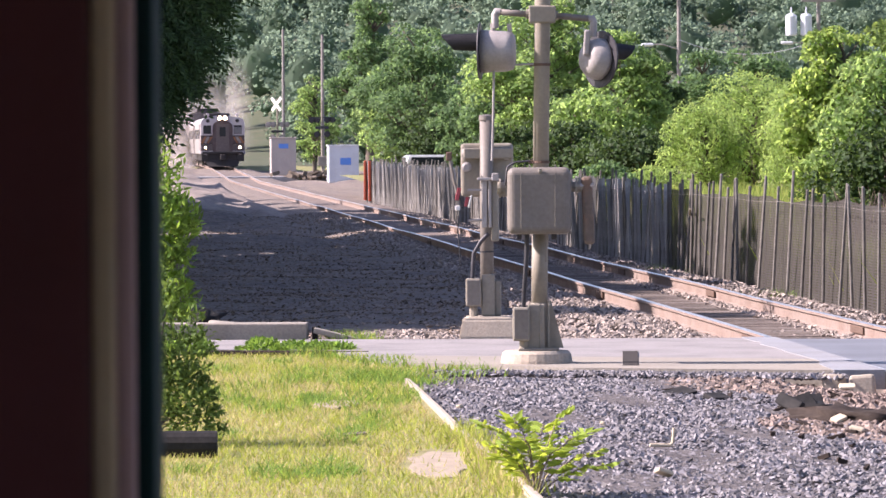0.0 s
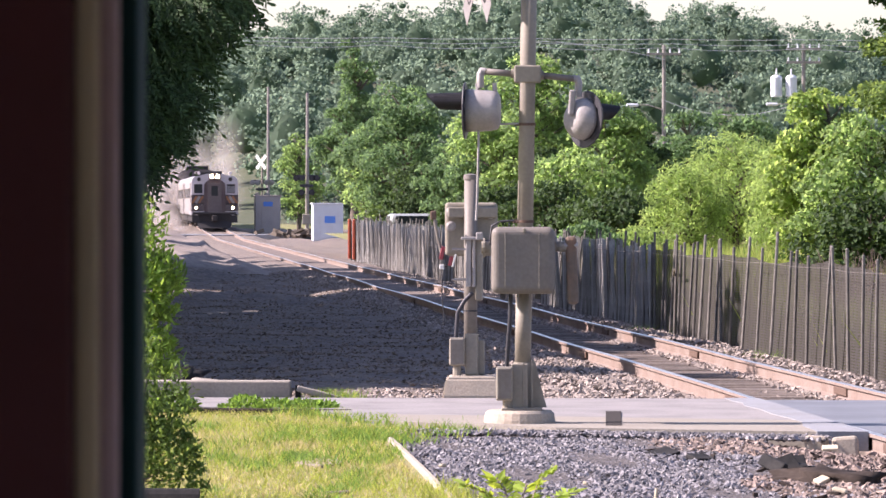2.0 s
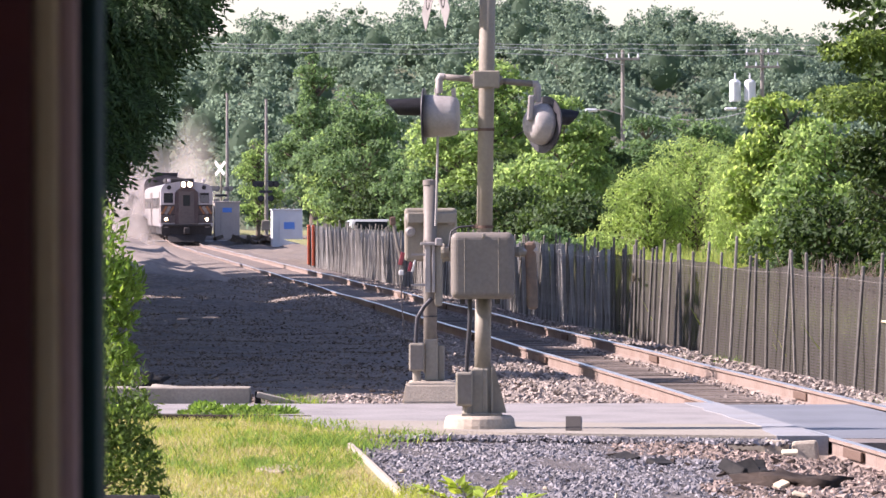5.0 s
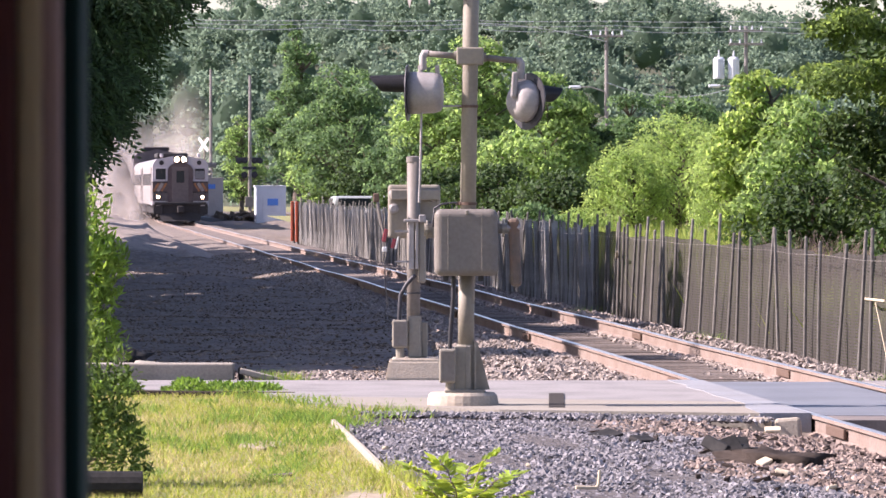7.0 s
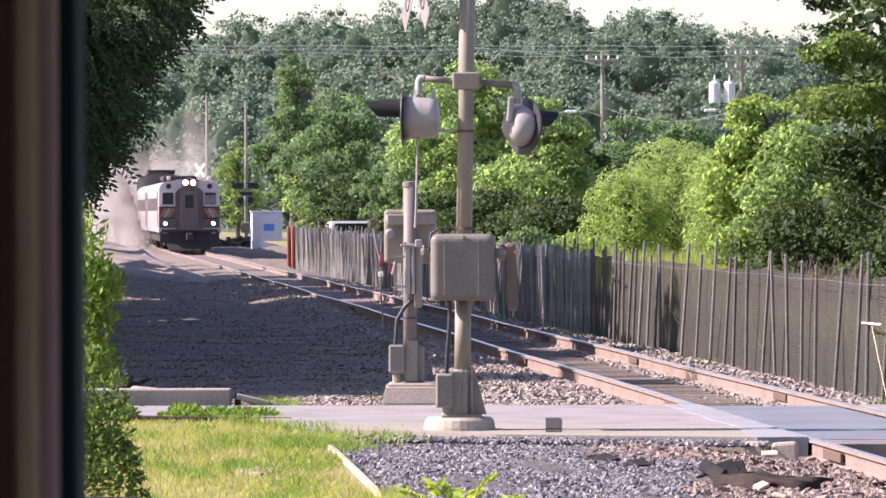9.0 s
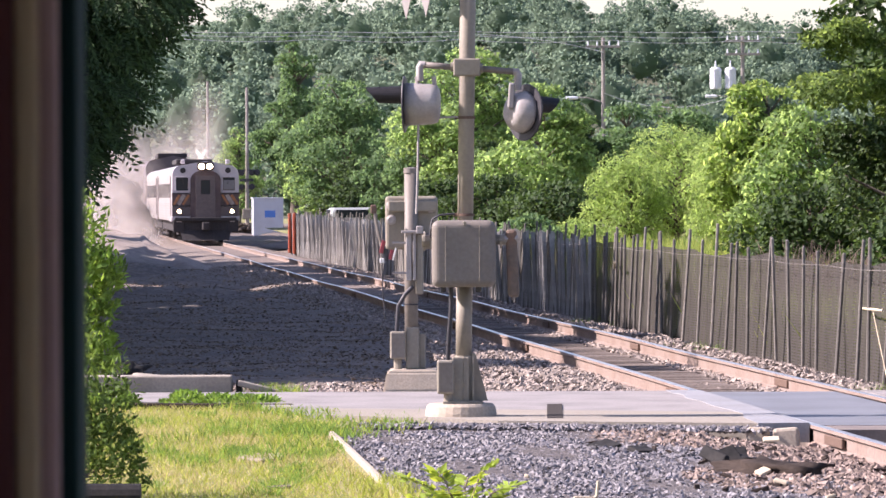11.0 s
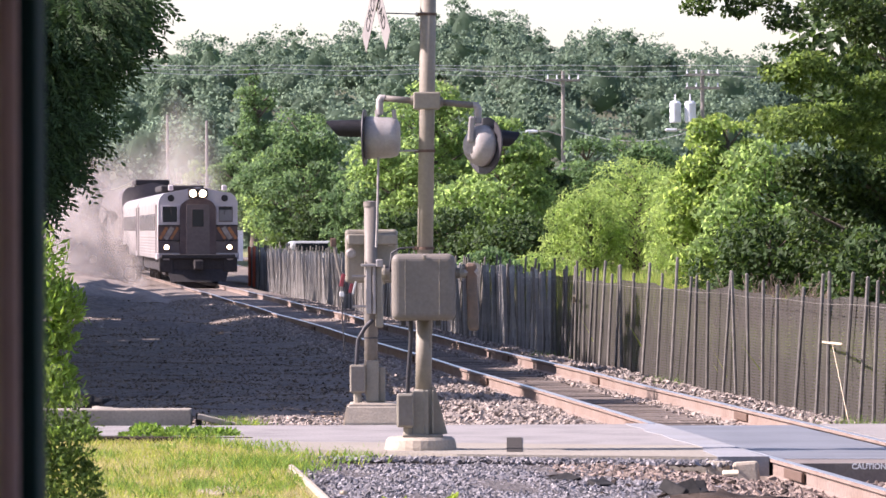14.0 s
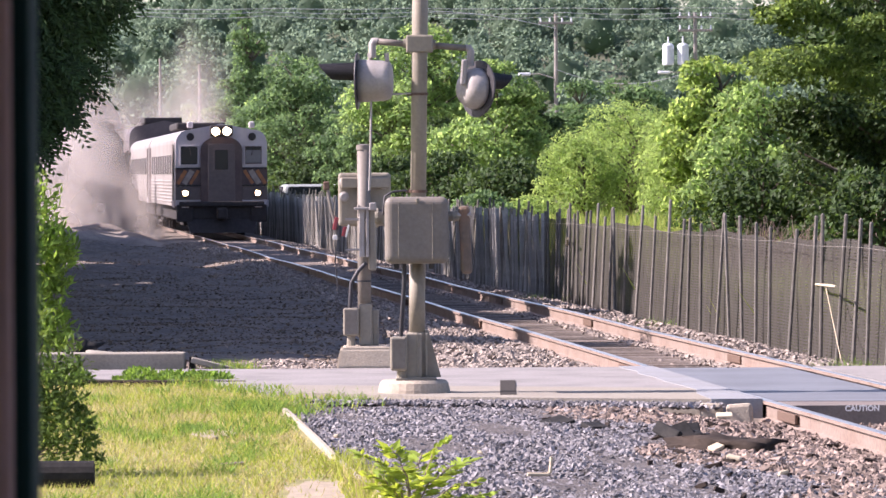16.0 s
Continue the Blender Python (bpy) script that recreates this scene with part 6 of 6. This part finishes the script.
# ---- utility poles, wires, street lamps ----
def utility_pole(at, h, label, arms, cans=False, lampside=0):
    p = thing("utility_pole", at, label, "utility pole")
    part("pole", cone(B(), (0, 0, 0), (0, 0, h), 0.13, 0.09, 10), M_POLE, p)
    for z in arms:
        a = part("crossarm", box(B(), (0, -0.1, z), (1.7, 0.1, 0.12), 0.01), M_POLE, p)
        for x in (-0.75, -0.3, 0.3, 0.75):
            part("insulator", cone(B(), (x, -0.1, z + 0.06), (x, -0.1, z + 0.26), 0.05, 0.03, 8), M_CABWHITE, a)
    if cans:
        for x in (-1.35, -0.62):
            can = part("transformer", lathe(B(), [(0.26, 0), (0.28, 0.05), (0.28, 0.95), (0.2, 1.05), (0.06, 1.08)], pose(x, -0.3, h - 2.6), 14), M_CABWHITE, p, "pale grey transformer can")
            part("bushing", cone(B(), (x, -0.3, h - 1.5), (x, -0.3, h - 1.2), 0.05, 0.03, 8), M_CABWHITE, can)
    if lampside:
        part("lamp_arm", tube(B(), [(0, -0.05, h - 3.2), (lampside * 0.8, -0.1, h - 2.95), (lampside * 1.3, -0.1, h - 2.95)], 0.03, 6), M_PALE, p)
        part("lamp_head", box(B(), (lampside * 1.55, -0.1, h - 2.96), (0.6, 0.24, 0.16), 0.06), M_CABWHITE, p, "pale street lamp head")
    return p


utility_pole((6.95, 250, 0.0), 9.75, "grey wooden utility pole with crossarm and street lamp", (9.3,), lampside=-1)
utility_pole((13.8, 250, 0.0), 9.8, "grey wooden utility pole with transformer cans", (9.55, 8.9), cans=True, lampside=-1)
utility_pole((-13.45, 318, 0.1), 8.75, "slender grey utility pole by the far crossing", ())
utility_pole((-17.6, 352, 0.4), 9.6, "slender grey utility pole beyond the far crossing", ())
wires = thing("power_lines", (0, 248, 0), "sagging pale overhead power lines", "power lines")
for z0, z1, sag in ((10.0, 9.6, 0.35), (9.85, 9.4, 0.6), (10.1, 9.9, 0.2)):
    pts = []
    for k in range(41):
        u = k / 40
        x = -26 + 58 * u
        w = (x / 6.9) % 1.0
        pts.append((x, 0, z0 + (z1 - z0) * u - sag * 4 * w * (1 - w) * 0.3))
    strand("wire", pts, 0.013, M_WIRE, wires)
strand("wire", [(6.95 + 6.85 * k / 10, 1, 7.0 - 1.6 * 4 * (k / 10) * (1 - k / 10) * 0.45) for k in range(11)], 0.018, M_WIRE, wires)
strand("wire", [(0 + 6.95 * k / 8, 1, 9.9 - 0.9 * (k / 8) ** 2) for k in range(9)], 0.016, M_WIRE, wires)

# parked car behind the fence
car = thing("parked_car", (-4.3, 212, 0.12), "silver-grey parked car half hidden behind the fence", "car", turn=8)
bm = box(B(), (0, 0, 0.62), (4.3, 1.75, 0.62), 0.16, seg=3)
part("body", bm, M_CARPAINT, car)
bm = box(B(), (-0.1, 0, 1.14), (2.4, 1.55, 0.52), 0.20, seg=3)
cabin = part("cabin", bm, M_CARPAINT, car)
for s in (-1, 1):
    part("side_window", box(B(), (-0.1, s * 0.775, 1.15), (1.9, 0.02, 0.32), 0.01), M_GLASS, cabin)
    part("windscreen", box(B(), (-0.1 + s * 1.2, 0, 1.15), (0.03, 1.2, 0.32), 0.01), M_GLASS, cabin)
    for x in (-1.3, 1.3):
        part("wheel", cone(B(), (x, s * 0.78, 0.32), (x, s * 0.90, 0.32), 0.32, seg=18), M_RUBBER, car)

# ---- young sumac growing from the gravel ----
sumac = thing("sumac", (-0.02, 28.9, -0.06), "young bright green sumac seedling beside the edging", "plant")
q = np.random.default_rng(5)
lp, lw = [], []
for k, (dx, dy, hz) in enumerate(((0.20, 0.0, 0.50), (-0.13, 0.1, 0.44), (0.36, -0.1, 0.26), (-0.27, 0, 0.30), (0.05, 0.3, 0.40), (0.14, -0.3, 0.30), (-0.06, -0.2, 0.34), (0.30, 0.2, 0.36), (-0.2, 0.25, 0.22), (-0.30, -0.1, 0.42), (0.42, 0.1, 0.18))):
    pts = [Vector((0, 0, 0)), Vector((dx * 0.25, dy * 0.25, hz * 0.5)), Vector((dx * 0.6, dy * 0.6, hz * 0.88)), Vector((dx, dy, hz))]
    part("stem", tube(B(), [tuple(p) for p in pts], 0.005, 5), M_TWIG, sumac)
    for j in range(34):
        u = 0.35 + 0.65 * j / 33
        seg = min(2, int(u * 3))
        c = pts[seg].lerp(pts[seg + 1], u * 3 - seg)
        ax = (pts[3] - pts[1]).normalized()
        sd = ax.cross(Vector((0, 0, 1))).normalized() * (1 if j % 2 else -1)
        lp.append(tuple(c))
        lw.append(tuple(sd + ax * 0.5 + Vector((0, 0, -0.15)) + Vector(q.normal(size=3) * 0.15)))
v, f = leaf_quads(np.array(lp), np.array(lw), 0.115, 0.032, q)
mesh_from("leaves", v, f, L_SUMAC, sumac)

# ---- litter by the crossing ----
def scrap(name, at, size, turn3, mat, label, category):
    bm = box(B(), (0, 0, 0), size, min(size) * 0.3)
    for vv in bm.verts:
        vv.co.z += 0.02 * math.sin(vv.co.x * 9) + 0.015 * math.sin(vv.co.y * 11)
    ob = part(name, bm, mat)
    ob.matrix_basis = pose(*at, *turn3)
    return tagged(ob, label, category)


scrap("rubber_strip", (1.99, 38.3, -0.02), (0.18, 0.2, 0.02), (30, -10, 20), M_RUBBER, "curled black rubber strip lying on the gravel", "rubber strip")
scrap("rubber_strip", (1.88, 38.1, 0.0), (0.05, 0.3, 0.10), (10, 30, 40), M_RUBBER, "curled black rubber strip lying on the gravel", "rubber strip")
scrap("rubber_strip", (2.12, 38.9, -0.03), (0.10, 0.2, 0.03), (20, 10, 10), M_RUBBER, "torn black rubber strip lying on the gravel", "rubber strip")
def lump(name, at, size, mat, label, category, seed):
    bm = B()
    bmesh.ops.create_icosphere(bm, subdivisions=3, radius=1)
    for vv in bm.verts:
        d = vv.co.copy()
        vv.co = Vector((d.x * size[0], d.y * size[1], max(-0.3, d.z) * size[2])) * (0.75 + 0.55 * noise.noise(d * 2.1 + Vector((seed, 0, 0))) + 0.25 * noise.noise(d * 5.0 + Vector((0, seed, 0))))
    ob = part(name, bm, mat, smooth=True)
    ob.matrix_basis = pose(*at, 0, 0, 17 * seed)
    return tagged(ob, label, category)


lump("crumpled_mat", (2.24, 36.8, -0.06), (0.34, 0.7, 0.12), M_SCRAPMAT, "crumpled dark brown mat lying by the rail", "mat", 2)
# The second lump is a dark debris heap, built as one plain shape.
lump("tarpaulin", (-3.85, 57.4, -0.05), (0.30, 0.4, 0.20), M_RUBBER, "dark debris heap lying under the shrub", "tarpaulin", 7)
lump("rubber_scrap", (2.02, 38.4, -0.06), (0.16, 0.3, 0.07), M_RUBBER, "torn black rubber scrap on the gravel", "rubber", 3)
lump("rubber_scrap", (1.66, 40.9, -0.07), (0.12, 0.3, 0.035), M_RUBBER, "flattened black rubber scrap on the gravel", "rubber", 4)
bm = B()
qd = np.random.default_rng(123)
for k in range(70):
    yy = qd.uniform(30, 42.4)
    aa = qd.uniform(-2.9, -0.95)
    ln = qd.uniform(0.03, 0.13)
    box(bm, (aa + TRACK_A + TRACK_B * yy, yy, -0.045 - 0.09 * max(0.0, (aa + 2.0))), (ln, qd.uniform(0.02, 0.04), qd.uniform(0.012, 0.03)), 0, pose(0, 0, 0, qd.uniform(-15, 15), qd.uniform(-25, 25), qd.uniform(0, 180)))
tagged(part("debris", bm, M_SCRAPMAT), "scattered dark wood splinters on the stones", "debris", kind="stuff")
scrap("rubber_strip", (1.10, 40.6, -0.045), (0.24, 0.3, 0.02), (0, -6, 20), M_RUBBER, "flat black rubber scrap on the gravel", "rubber strip")
scrap("rubber_strip", (1.40, 39.8, -0.04), (0.16, 0.25, 0.04), (0, 10, 20), M_RUBBER, "flat black rubber scrap on the gravel", "rubber strip")
hook = part("bent_strip", tube(B(), [(-0.1, 0, 0.02), (0.04, 0, 0.015), (0.06, 0, 0.03), (0.07, 0, 0.13)], 0.012, 6), M_WOODPALE)
hook.matrix_basis = pose(0.82, 33.4, -0.05, 0, 0, 20)
tagged(hook, "bent pale metal strip standing in the gravel", "metal strip")
for k, (x, y, s) in enumerate(((2.5, 41.3, 0.13), (2.15, 36.5, 0.1), (2.2, 35.2, 0.12), (1.9, 37.3, 0.07), (0.45, 36.0, 0.035), (0.75, 30.6, 0.1), (-0.6, 38.4, 0.05), (2.4, 33.3, 0.08))):
    scrap("pale_scrap", (x, y, -0.03), (s, s * 0.8, 0.025), (5, 8 * (-1) ** k, 40 * k), M_WOODPALE, "small pale piece of litter on the gravel", "litter")
scrap("stick", (-1.25, 34.4, -0.01), (0.16, 0.05, 0.02), (0, 6, 10), M_BARK, "short dark stick lying in the lawn", "stick")
boulder = scrap("rock", (-3.45, 56.0, -0.08), (0.36, 0.4, 0.16), (0, 14, 20), M_KERB, "grey rock lying in the shade behind the kerb", "rock")


def motions():
    """The train comes down the line; the dust goes with it."""
    keys = ((0.0, 339.0), (1.0, 328.0), (2.0, 317.5), (3.0, 307.2), (4.0, 296.8), (5.5, 281.3), (7.0, 265.6), (8.5, 249.2), (9.8, 235.0), (11.0, 221.8), (12.0, 210.4), (12.5, 204.4), (13.2, 196.0), (14.0, 186.0), (14.5, 179.6), (15.2, 171.0), (16.0, 161.6))
    heading = math.degrees(math.atan(-TRACK_B))
    walk(train, [(t, pose(TRACK_A + TRACK_B * y, y, rise(y), 0, 0, heading)) for t, y in keys])
    for ob, c in clouds:
        walk(ob, [(t, pose(TRACK_A + TRACK_B * y, y, rise(y), 0, 0, heading) @ pose(*c, 0, 0, 3 * math.sin(0.7 * t + c.y))) for t, y in keys])


motions()
